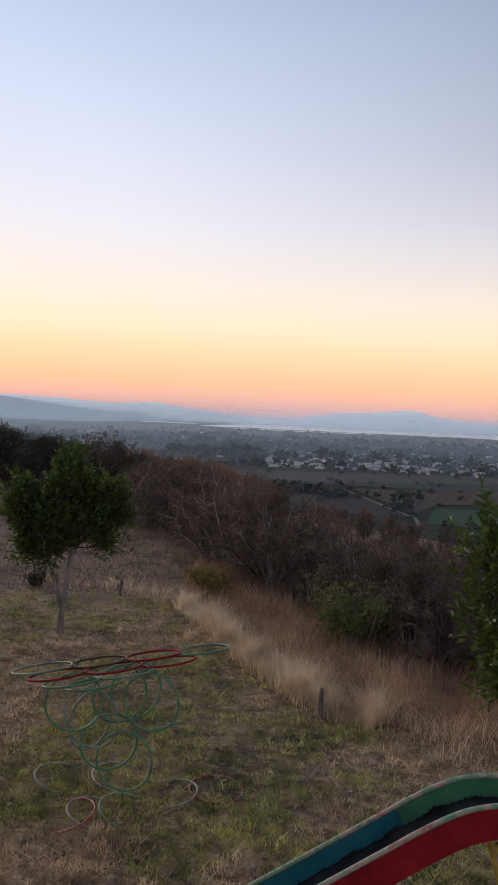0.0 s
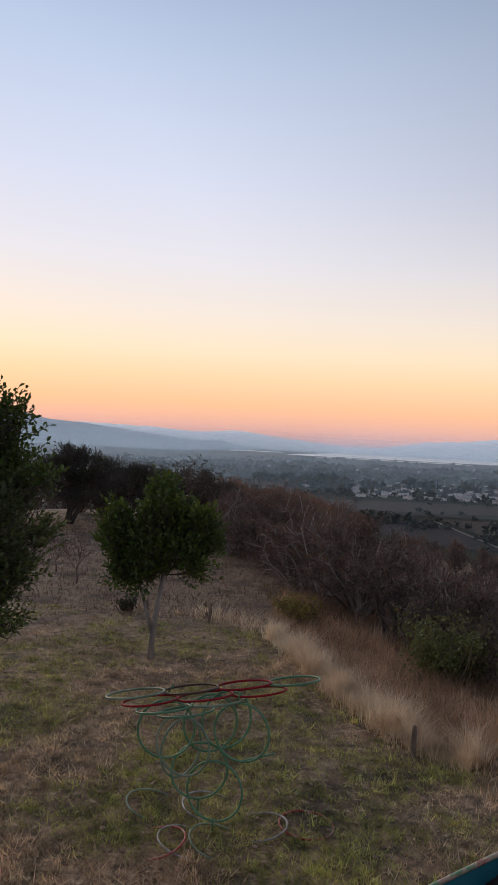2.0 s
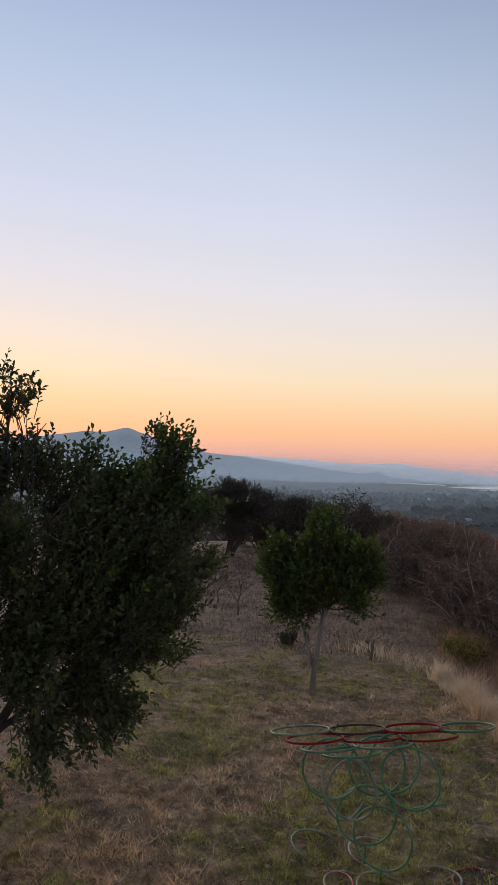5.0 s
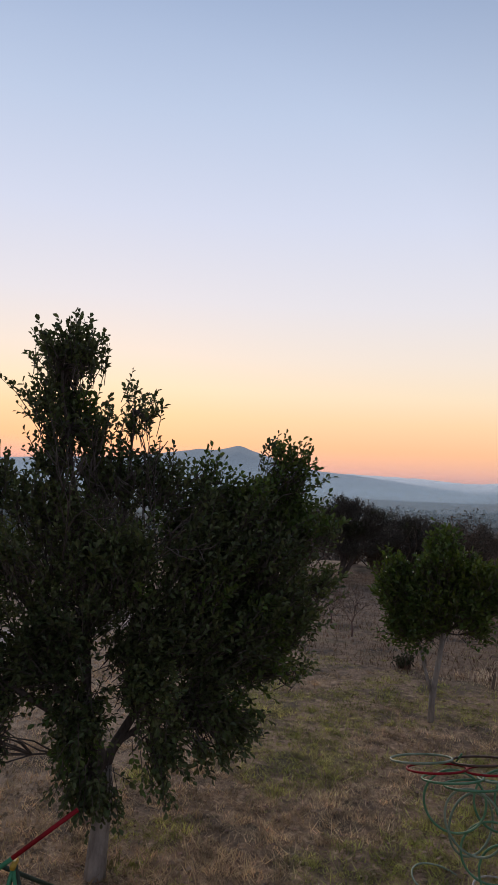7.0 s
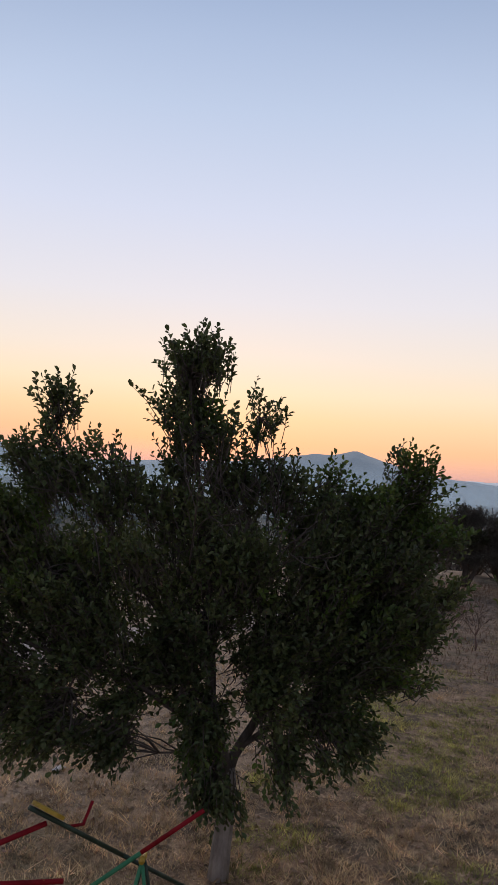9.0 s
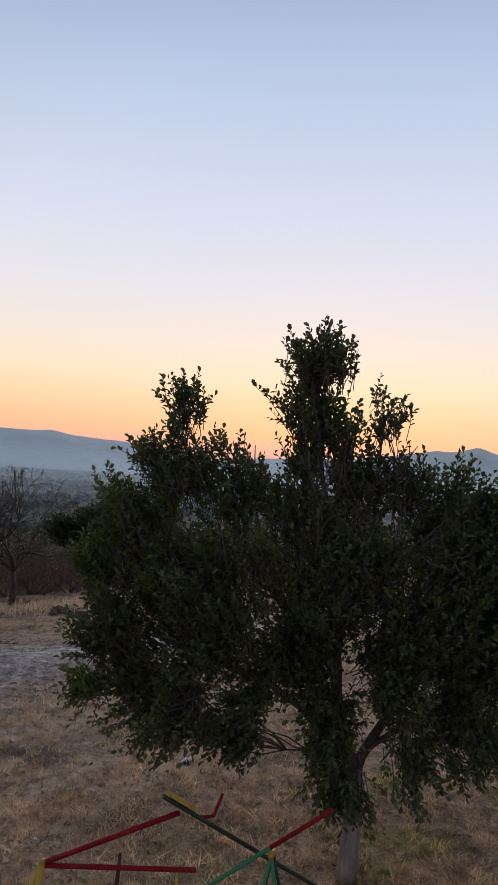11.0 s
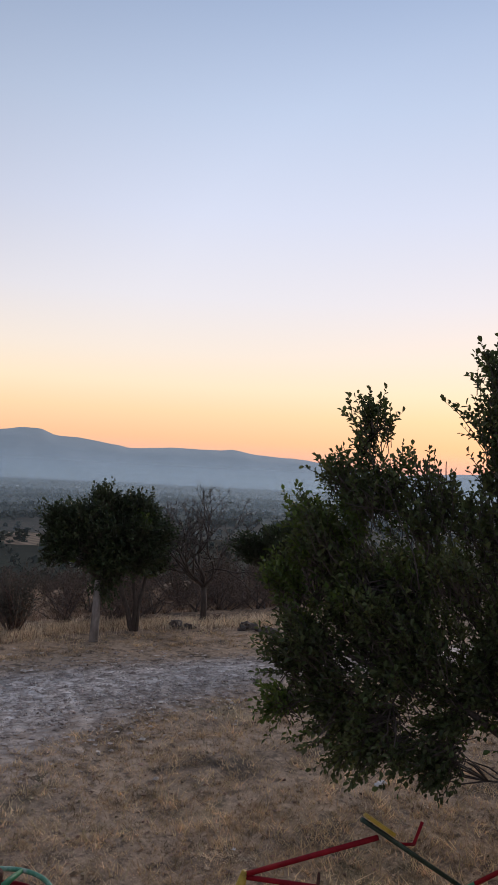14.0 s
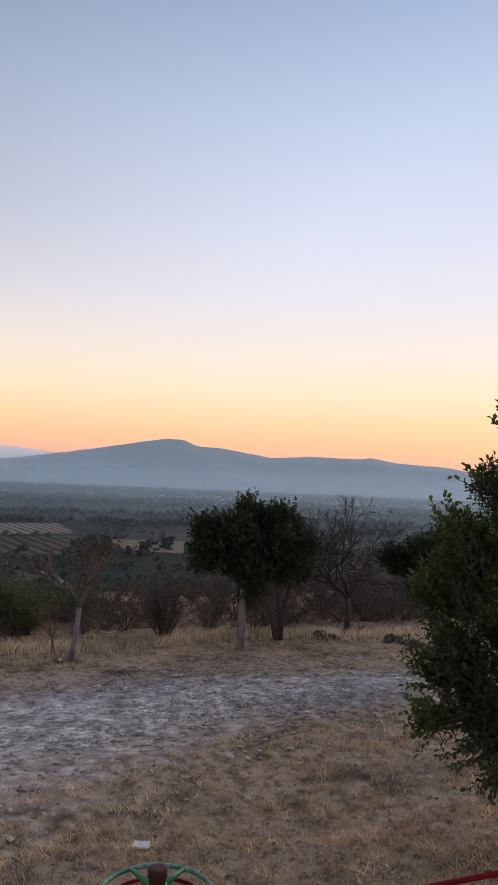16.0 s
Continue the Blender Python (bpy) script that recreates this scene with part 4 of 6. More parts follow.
def far_trees():
    """Scattered trees and hedges of the valley, each a ragged clump."""
    rng = np.random.default_rng(21)
    az, el, size = [], [], []

    def scatter(n, a0, a1, e0, e1, s0, s1):
        az.append(rng.uniform(a0, a1, n)); el.append(rng.uniform(e0, e1, n)); size.append(rng.uniform(s0, s1, n))

    scatter(2600, -24, 46, -2.3, -1.5, 4, 8)
    scatter(700, 8, 46, -4.2, -2.0, 3, 6)
    scatter(330, -24, 20, -3.8, -1.9, 3, 6)
    scatter(80, -24, 8, -5.6, -3.6, 3, 5)
    scatter(220, -24, 8, -3.75, -2.6, 3, 5.5)
    scatter(60, -0.5, 6, -3.4, -2.6, 7, 12)
    scatter(130, -24, 12, -2.9, -2.2, 8, 14)
    scatter(60, 0, 5.5, -2.75, -2.3, 10, 17)
    scatter(110, -24, 1, -3.7, -2.5, 6, 11)
    scatter(26, -5.5, -1.5, -5.6, -5.3, 4, 7)
    scatter(16, -11.2, -10.4, -6.6, -5.6, 4, 7)
    scatter(4200, 44, 98, -2.4, -0.95, 3, 7)
    scatter(2600, 44, 98, -3.8, -2.0, 3, 6)
    scatter(420, 44, 80, -6.0, -3.6, 2.5, 5)
    scatter(26, 82, 96, -4.8, -4.7, 2, 4)
    scatter(420, 44, 97, -9.5, -5.0, 2, 5)
    scatter(60, -24, 4, -8.5, -4.6, 2, 4)
    scatter(40, -9, -4.5, -5.9, -5.4, 2, 4)
    az, el, size = (np.concatenate(v) for v in (az, el, size))
    # rows of trees gather along field borders
    d = 63.1 / np.tan(np.radians(-el))
    c = np.array([noise.noise(Vector((a * 0.5, dd * 0.004, 2.0))) for a, dd in zip(az, d)])
    keep = c > -0.3 + rng.uniform(-0.2, 0.2, len(c))
    az, d, size = az[keep], d[keep], size[keep]
    n, q = len(az), 15
    x, y = -d * np.sin(np.radians(az)), d * np.cos(np.radians(az))
    z = height(x, y)
    ctr = rng.normal(size=(n, q, 3)) * np.array([0.36, 0.36, 0.24]) * size[:, None, None]
    ctr[:, :, 2] += 0.5 * size[:, None]
    ctr[:, :, 2] = np.maximum(ctr[:, :, 2], 0.15 * size[:, None])
    ctr += np.stack([x, y, z], -1)[:, None]
    a = rng.normal(size=(n, q, 3)) * size[:, None, None] * 0.19
    b = rng.normal(size=(n, q, 3)) * size[:, None, None] * 0.19
    V = np.stack([ctr - a - b, ctr + a - b, ctr + a + b, ctr - a + b], 2).reshape(-1, 3)
    F = np.arange(len(V)).reshape(-1, 4)
    tagged(new("valley_trees", mesh_np("valley_trees", V, F, M_FAR_TREE)), "scattered dark trees and hedges across the valley", "trees", kind="stuff")


far_trees()


def house(w, d, hh, pitched):
    root = empty("house", (0, 0, 0), "small pale plastered house in the valley town", "house", "houses of the valley town")
    child("wall", Bag().box((-w / 2, -d / 2, -1), (w / 2, d / 2, hh)).mesh("wall", M_PLASTER, False), root)
    if pitched:
        V = [(-w / 2 - 0.4, -d / 2 - 0.4, hh), (w / 2 + 0.4, -d / 2 - 0.4, hh), (w / 2 + 0.4, d / 2 + 0.4, hh), (-w / 2 - 0.4, d / 2 + 0.4, hh), (-w / 2 - 0.4, 0, hh + 1.5), (w / 2 + 0.4, 0, hh + 1.5)]
        me = mesh_np("roof", V, [(0, 1, 5, 4), (3, 4, 5, 2), (0, 4, 3), (1, 2, 5), (0, 3, 2, 1)], M_ROOF)
    else:
        me = Bag().box((-w / 2 - 0.25, -d / 2 - 0.25, hh), (w / 2 + 0.25, d / 2 + 0.25, hh + 0.35)).mesh("roof", M_ROOF, False)
    child("roof", me, root)
    for k in (-1, 1):
        frame_part = child("window", Bag().box((k * w * 0.28 - 0.7, -d / 2 - 0.05, hh - 2.1), (k * w * 0.28 + 0.7, -d / 2 + 0.1, hh - 0.7)).mesh("window", M_ROOF, False), root)
        child("pane", Bag().box((k * w * 0.28 - 0.6, -d / 2 - 0.08, hh - 2.0), (k * w * 0.28 + 0.6, -d / 2, hh - 0.8)).mesh("pane", M_GLASS, False), frame_part)
    child("door", Bag().box((-0.5, -d / 2 - 0.06, -1), (0.5, -d / 2 + 0.1, 2.1)).mesh("door", M_WOOD, False), root)
    return root


def town():
    rng = np.random.default_rng(4)
    kinds = [house(8, 7, 3.2, False), house(11, 8, 6.0, False), house(9, 8, 3.2, True), house(16, 9, 4.5, True)]
    spots = [(10.6, -2.98), (10.1, -3.05), (9.7, -2.7), (3.0, -3.25), (2.8, -3.2)]
    while len(spots) < 330:
        a, e = rng.uniform(-22, 0.5), rng.uniform(-3.75, -2.75)
        if rng.uniform() < 0.35:
            a, e = rng.uniform(-22, 6), rng.uniform(-2.8, -1.7)
        spots.append((a, e))
    for k in range(26):
        spots.append((rng.uniform(52, 88), rng.uniform(-2.2, -1.0)))
    spots.append((79, -1.0))
    used = set()
    for i, (a, e) in enumerate(spots):
        x, y = plain(a, e)
        k = int(rng.choice([0, 0, 1, 2, 2, 3]))
        m = pose(x, y, h(x, y), 0, 0, rng.uniform(-35, 35) + a)
        m = m @ Matrix.Diagonal((rng.uniform(0.7, 1.7), rng.uniform(0.8, 1.3), rng.uniform(0.8, 1.3), 1))
        kinds[k].scale = (0.66, 0.66, 0.6)
        if k in used:
            copy_thing(kinds[k], m)
        else:
            kinds[k].matrix_basis = m @ Matrix.Diagonal((0.66, 0.66, 0.6, 1))
            used.add(k)


town()

# ---- grass ----
def blades(name, mat, x, y, hgt, width, lean, label, rng, seg=1, zoff=0.0):
    n = len(x)
    z = height(x, y) + zoff
    a = rng.uniform(0, 2 * np.pi, n)
    s = np.stack([np.cos(a), np.sin(a), np.zeros(n)], -1) * (width * rng.uniform(0.7, 1.3, n))[:, None] * 0.5
    b = a + np.pi / 2 + rng.normal(size=n) * 0.4
    ln = (lean * rng.uniform(0.2, 1.0, n) * hgt)
    off = np.stack([np.cos(b) * ln, np.sin(b) * ln, np.zeros(n)], -1)
    base = np.stack([x, y, z - 0.01], -1)
    up = np.zeros((n, 3))
    up[:, 2] = hgt
    if seg == 1:
        V = np.stack([base - s, base + s, base + up + off], 1).reshape(-1, 3)
        F = np.arange(len(V)).reshape(-1, 3).tolist()
    else:
        m1 = base + up * 0.55 + off * 0.3
        V = np.stack([base - s, base + s, m1 + s * 0.8, m1 - s * 0.8, base + up + off], 1).reshape(-1, 3)
        i = np.arange(n)[:, None] * 5
        F = (i + np.array([[0, 1, 2, 3]])).tolist() + (i + np.array([[3, 2, 4]])).tolist()
    return tagged(new(name, mesh_np(name, V, F, mat)), label, "grass", kind="stuff")


def value_noise(x, y, scale, seed):
    return np.array([noise.fractal(Vector((a * scale, b * scale, seed)), 1.0, 2.0, 3) for a, b in zip(x, y)])


def lawn():
    rng = np.random.default_rng(31)
    N = 130000
    # tufts more densely near the viewer
    r = 3.2 + 15.5 * rng.uniform(0, 1, N) ** 1.15
    az = rng.uniform(-24, 96, N)
    x, y = -r * np.sin(np.radians(az)) - 0.4, r * np.cos(np.radians(az)) - 0.2
    ok = (edge_distance(x, y) < 0.3)
    x, y = x[ok], y[ok]
    g = value_noise(x, y, 0.55, 2.0) + 0.5 * np.clip((y + 1.35 * x - 1.6) / 2.4, -1.2, 0.5) - 0.2 * np.clip((y - 9) / 3, 0, 2) - 0.6 * np.clip((-x - 6) / 2, 0, 1) + 0.4 * value_noise(x, y, 1.9, 9.0)
    dry = value_noise(x, y, 0.9, 7.0)
    td = track_distance(x, y)
    fine = value_noise(x, y, 2.6, 4.0)
    bare = np.clip(1.0 - td / (1.6 + 1.6 * np.clip((2.5 - y) / 2, 0, 1)), 0, 1) * 0.85 + 1.5 * np.clip(-dry - 0.08, 0, 0.6) + np.clip(-fine + 0.02, 0, 0.5) * 1.6 + 0.62 * np.clip((y - 11.3) / 1.6, 0, 1)
    pick = rng.uniform(0, 1, len(x))
    live = pick > bare
    live &= (td > 0.05) | (pick > 0.985)
    green = (g + rng.normal(size=len(x)) * 0.14 > 0.02) & live
    straw = live & ~green

    def tuft(sel, k, spread):
        X = np.repeat(x[sel], k) + rng.normal(size=sel.sum() * k) * spread
        Y = np.repeat(y[sel], k) + rng.normal(size=sel.sum() * k) * spread
        return X, Y

    west = x < -4.6 + 0.25 * (y - 4) + rng.normal(size=len(x)) * 0.7
    for sel, nm, mt, lab in ((straw & ~west, "dry_lawn_grass", M_GRASS_DRY, "short dry straw-coloured grass on the hilltop"), (straw & west, "bleached_lawn_grass", M_GRASS_STRAW, "short bleached grass beside the gravel track")):
        X, Y = tuft(sel, 7, 0.05)
        blades(nm, mt, X, Y, rng.uniform(0.008, 0.024, len(X)) * (1 + 0.7 * value_noise(X, Y, 2.4, 3.0)), 0.0085, 3.6, lab, rng)
    X, Y = tuft(green, 9, 0.04)
    blades("green_lawn_grass", M_GRASS_GREEN, X, Y, rng.uniform(0.01, 0.034, len(X)), 0.0085, 2.4, "patches of short green grass", rng)

    # matted tussocks, from a hand's width to half a metre across
    n = 9200
    r = 3.4 + 12 * rng.uniform(0, 1, n)
    az = rng.uniform(-20, 92, n)
    cx, cy = -r * np.sin(np.radians(az)) - 0.4, r * np.cos(np.radians(az)) - 0.2
    ok = (edge_distance(cx, cy) < 0.2) & (track_distance(cx, cy) > 0.5) & (cy < 12.2 + rng.normal(size=n))
    cx, cy = cx[ok], cy[ok]
    g = value_noise(cx, cy, 0.55, 2.0) + 0.5 * np.clip((cy + 1.35 * cx - 1.6) / 2.4, -1.2, 0.5) - 0.2 * np.clip((cy - 9) / 3, 0, 2) - 0.6 * np.clip((-cx - 6) / 2, 0, 1) + 0.4 * value_noise(cx, cy, 1.9, 9.0)
    for sel, nm, mt, lab in ((g > 0.03, "green_tussocks", M_GRASS_GREEN, "low green grass tussocks"), (g <= 0.03, "dry_tussocks", M_GRASS_DRY, "low dry grass tussocks")):
        size = np.repeat(0.04 + 0.14 * rng.uniform(0, 1, sel.sum()) ** 2, 34)
        ox, oy = rng.normal(size=len(size)), rng.normal(size=len(size))
        X, Y = np.repeat(cx[sel], 34) + ox * size * 0.8, np.repeat(cy[sel], 34) + oy * size * 0.8
        dome = np.clip(1.1 - 0.3 * np.hypot(ox, oy), 0.2, 1)
        blades(nm, mt, X, Y, rng.uniform(0.35, 0.8, len(X)) * size * dome * 0.9 + 0.008, 0.0105, 1.9, lab, rng)


lawn()


def tall_grass():
    rng = np.random.default_rng(41)

    def along(a, b, n, w):
        t = rng.uniform(0, 1, n)
        o = rng.normal(size=n) * w
        dx, dy = b[0] - a[0], b[1] - a[1]
        L = math.hypot(dx, dy)
        return a[0] + dx * t - dy / L * o, a[1] + dy * t + dx / L * o

    # the pale band at the brim of the lawn
    X, Y = [], []
    for a, b, n, w in [((-1.35, 11.9), (-0.35, 9.6), 8200, 0.08), ((-0.35, 9.6), (0.35, 8.2), 8200, 0.1), ((0.35, 8.2), (1.1, 7.5), 3000, 0.13), ((1.1, 7.5), (2.6, 6.4), 420, 0.25), ((-2.9, 13.2), (-1.5, 12.2), 500, 0.2)]:
        p, q = along(a, b, n, w)
        X.append(p); Y.append(q)
    X, Y = np.concatenate(X), np.concatenate(Y)
    blades("pale_tall_grass", M_GRASS_PALE, X, Y, rng.uniform(0.08, 0.38, len(X)) * np.clip(0.85 + 0.9 * value_noise(X, Y, 3.2, 6.0), 0.3, 1.35), 0.0048, 1.3, "tall pale dry grass along the lawn's brim", rng, 2)
    # reddish grass on the slope below
    n = 48000
    x, y = rng.uniform(-1.5, 8, n), rng.uniform(5.0, 15.5, n)
    d = edge_distance(x, y)
    ok = (d > 0.3) & (d < 3.4 + 1.2 * value_noise(x, y, 0.4, 1.0))
    blades("reddish_tall_grass", M_GRASS_RED, x[ok], y[ok], rng.uniform(0.12, 0.4, ok.sum()), 0.007, 1.2, "tall reddish-brown grass on the slope", rng, 2)
    # strip of long grass beyond the track, and the brown slope behind it
    n = 22000
    t = rng.uniform(0, 1, n)
    y = -3 + 15 * t
    x = -14.6 + rng.normal(size=n) * 0.26 + 0.3 * np.sin(y * 0.9)
    blades("brim_grass", M_GRASS_PALE, x[:17000], y[:17000], rng.uniform(0.04, 0.18, 17000), 0.007, 1.2, "long pale grass along the far brim", rng, 2)
    blades("brim_brown_grass", M_GRASS_BROWN, x[17000:], y[17000:], rng.uniform(0.04, 0.15, 5000), 0.007, 1.2, "long brown grass along the far brim", rng, 2)
    n = 42000
    x, y = -16.2 - 14 * rng.uniform(0, 1, n) ** 1.5, rng.uniform(-4, 22, n)
    blades("slope_grass", M_GRASS_BROWN, x, y, rng.uniform(0.05, 0.17, n), 0.007, 2.2, "brown grass on the slope beyond the trees", rng, 2)
    n = 18000
    x, y = rng.uniform(-11, -1.5, n), rng.uniform(12.5, 26, n)
    ok = edge_distance(x, y) < 1.0
    blades("rough_grass", M_GRASS_BROWN, x[ok], y[ok], rng.uniform(0.04, 0.14, ok.sum()), 0.014, 1.2, "thin rough grass on bare soil", rng)


tall_grass()


def clods():
    """Lumps of earth and chaff over the bare ground."""
    rng = np.random.default_rng(57)
    n = 13000
    r = 3.4 + 11 * rng.uniform(0, 1, n) ** 1.1
    az = rng.uniform(-20, 94, n)
    x, y = -r * np.sin(np.radians(az)) - 0.4, r * np.cos(np.radians(az)) - 0.2
    ok = edge_distance(x, y) < 0.0
    x, y = x[ok], y[ok]
    n = len(x)
    s = 0.006 + 0.022 * rng.uniform(0, 1, n) ** 3
    base = np.array([(1, 0, 0), (0, 1, 0), (-1, 0, 0), (0, -1, 0), (0, 0, 0.5), (0, 0, -0.4)], float)
    F0 = np.array([(0, 1, 4), (1, 2, 4), (2, 3, 4), (3, 0, 4), (1, 0, 5), (2, 1, 5), (3, 2, 5), (0, 3, 5)])
    V = base[None] * s[:, None, None] * rng.uniform(0.35, 1.6, (n, 6, 3)) + np.stack([x, y, height(x, y) + 0.006 + s * 0.2], -1)[:, None]
    F = (np.arange(n)[:, None, None] * 6 + F0[None]).reshape(-1, 3)
    tagged(new("earth_clods", mesh_np("earth_clods", V.reshape(-1, 3), F, M_CLOD)), "small brown clods on the bare ground", "soil", kind="stuff")


clods()


def gravel():
    """Loose stones on and beside the track."""
    rng = np.random.default_rng(51)
    n = 26000
    t = rng.integers(0, len(TRACK[0]), n)
    o = rng.normal(size=n) * 0.72 * TRACK[2][t] - 0.25
    x = TRACK[0][t] + TRACK[3][t] * o + rng.normal(size=n) * 0.15
    y = TRACK[1][t] + TRACK[4][t] * o + rng.normal(size=n) * 0.15
    s = 0.008 + 0.034 * rng.uniform(0, 1, n) ** 4
    base = np.array([(1, 0, 0), (0.2, 1, 0.1), (-1, 0.1, 0), (0, -1, 0.1), (0.1, 0, 0.5), (0, 0, -0.3)], float)
    Q = np.array([(0, 1, 4), (1, 2, 4), (2, 3, 4), (3, 0, 4), (1, 0, 5), (2, 1, 5), (3, 2, 5), (0, 3, 5)])
    V = base[None] * s[:, None, None] * rng.uniform(0.5, 1.5, (n, 6, 3)) * rng.uniform(0.6, 1.4, (n, 1, 3)) + np.stack([x, y, height(x, y) + 0.024], -1)[:, None]
    F = (np.arange(n)[:, None, None] * 6 + Q[None]).reshape(-1, 3)
    tagged(new("loose_stones", mesh_np("loose_stones", V.reshape(-1, 3), F, M_STONE)), "loose pale stones on the gravel track", "gravel", kind="stuff")


gravel()


# ---- trees on the hilltop ----
def big_tree():
    rx, ry = 0.755, 0.656   # to the viewer's right of the trunk
    vx, vy = -0.656, 0.755  # away from the viewer

    def at(r, v, z):
        return (r * rx + v * vx, r * ry + v * vy, z)

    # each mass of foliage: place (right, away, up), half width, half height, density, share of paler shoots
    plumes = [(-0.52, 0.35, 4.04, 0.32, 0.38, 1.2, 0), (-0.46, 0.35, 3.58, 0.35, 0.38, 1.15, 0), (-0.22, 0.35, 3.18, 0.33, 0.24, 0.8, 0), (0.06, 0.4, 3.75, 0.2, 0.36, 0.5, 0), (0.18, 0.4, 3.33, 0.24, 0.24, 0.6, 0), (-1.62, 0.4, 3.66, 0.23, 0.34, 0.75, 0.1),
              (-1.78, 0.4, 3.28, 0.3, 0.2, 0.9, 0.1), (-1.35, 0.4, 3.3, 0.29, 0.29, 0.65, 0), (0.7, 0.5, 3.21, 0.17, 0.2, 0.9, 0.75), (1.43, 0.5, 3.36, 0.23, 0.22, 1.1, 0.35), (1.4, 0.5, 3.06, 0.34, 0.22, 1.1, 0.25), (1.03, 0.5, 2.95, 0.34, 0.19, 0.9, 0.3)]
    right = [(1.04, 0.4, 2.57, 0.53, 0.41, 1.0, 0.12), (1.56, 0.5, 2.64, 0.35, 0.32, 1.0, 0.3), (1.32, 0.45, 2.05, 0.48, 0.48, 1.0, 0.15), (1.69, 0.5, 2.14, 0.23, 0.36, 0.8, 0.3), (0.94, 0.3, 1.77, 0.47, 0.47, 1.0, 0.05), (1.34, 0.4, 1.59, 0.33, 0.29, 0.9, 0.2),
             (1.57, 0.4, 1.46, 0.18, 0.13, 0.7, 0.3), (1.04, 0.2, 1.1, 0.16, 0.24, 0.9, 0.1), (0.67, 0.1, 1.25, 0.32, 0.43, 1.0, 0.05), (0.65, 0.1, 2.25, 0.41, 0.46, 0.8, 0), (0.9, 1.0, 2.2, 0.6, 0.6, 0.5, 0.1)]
    # The 0.9 shares colour the outermost left tips as lit leaves.
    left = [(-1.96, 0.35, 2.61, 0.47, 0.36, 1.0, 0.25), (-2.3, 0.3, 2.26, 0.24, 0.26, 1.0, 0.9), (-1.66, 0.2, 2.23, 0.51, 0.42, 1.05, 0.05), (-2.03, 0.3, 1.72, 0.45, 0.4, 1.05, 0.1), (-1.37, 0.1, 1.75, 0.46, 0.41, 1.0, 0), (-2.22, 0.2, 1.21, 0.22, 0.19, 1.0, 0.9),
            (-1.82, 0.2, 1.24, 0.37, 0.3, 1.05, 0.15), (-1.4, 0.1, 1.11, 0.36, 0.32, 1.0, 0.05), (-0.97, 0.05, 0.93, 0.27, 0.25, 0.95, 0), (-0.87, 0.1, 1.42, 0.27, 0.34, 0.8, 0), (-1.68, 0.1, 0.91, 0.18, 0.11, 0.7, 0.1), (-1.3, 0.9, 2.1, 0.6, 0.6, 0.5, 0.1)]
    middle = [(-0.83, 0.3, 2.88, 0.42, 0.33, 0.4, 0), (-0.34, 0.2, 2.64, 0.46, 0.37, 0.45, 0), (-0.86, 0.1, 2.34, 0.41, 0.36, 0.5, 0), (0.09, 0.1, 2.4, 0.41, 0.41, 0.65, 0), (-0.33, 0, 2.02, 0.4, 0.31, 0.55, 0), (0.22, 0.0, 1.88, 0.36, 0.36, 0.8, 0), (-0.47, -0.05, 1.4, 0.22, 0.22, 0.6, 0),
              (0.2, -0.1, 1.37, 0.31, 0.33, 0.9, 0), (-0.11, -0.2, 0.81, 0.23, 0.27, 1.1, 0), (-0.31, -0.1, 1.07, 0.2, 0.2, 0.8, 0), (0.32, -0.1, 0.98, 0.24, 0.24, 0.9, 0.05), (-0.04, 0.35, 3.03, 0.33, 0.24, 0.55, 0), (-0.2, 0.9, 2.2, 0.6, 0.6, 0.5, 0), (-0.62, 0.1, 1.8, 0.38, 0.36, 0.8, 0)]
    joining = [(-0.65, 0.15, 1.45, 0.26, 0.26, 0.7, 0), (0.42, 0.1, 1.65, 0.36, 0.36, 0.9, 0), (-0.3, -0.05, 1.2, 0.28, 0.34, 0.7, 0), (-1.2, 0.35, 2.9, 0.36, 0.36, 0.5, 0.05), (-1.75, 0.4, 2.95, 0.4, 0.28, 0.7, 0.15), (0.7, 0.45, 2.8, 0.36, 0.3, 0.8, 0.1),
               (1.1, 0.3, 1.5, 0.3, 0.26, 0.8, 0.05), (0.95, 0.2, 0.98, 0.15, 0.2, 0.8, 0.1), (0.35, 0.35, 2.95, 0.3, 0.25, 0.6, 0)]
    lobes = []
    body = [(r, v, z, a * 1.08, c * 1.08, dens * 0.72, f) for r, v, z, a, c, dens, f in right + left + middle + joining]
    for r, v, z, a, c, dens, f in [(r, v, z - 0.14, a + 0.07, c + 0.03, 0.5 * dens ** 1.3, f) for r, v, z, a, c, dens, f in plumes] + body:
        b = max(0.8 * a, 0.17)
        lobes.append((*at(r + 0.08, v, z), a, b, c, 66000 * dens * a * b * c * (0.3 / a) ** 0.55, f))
    stem = [at(0, 0, -0.12), at(0.02, 0.02, 0.25), at(0.05, 0.05, 0.6), at(0.04, 0.07, 0.82)]
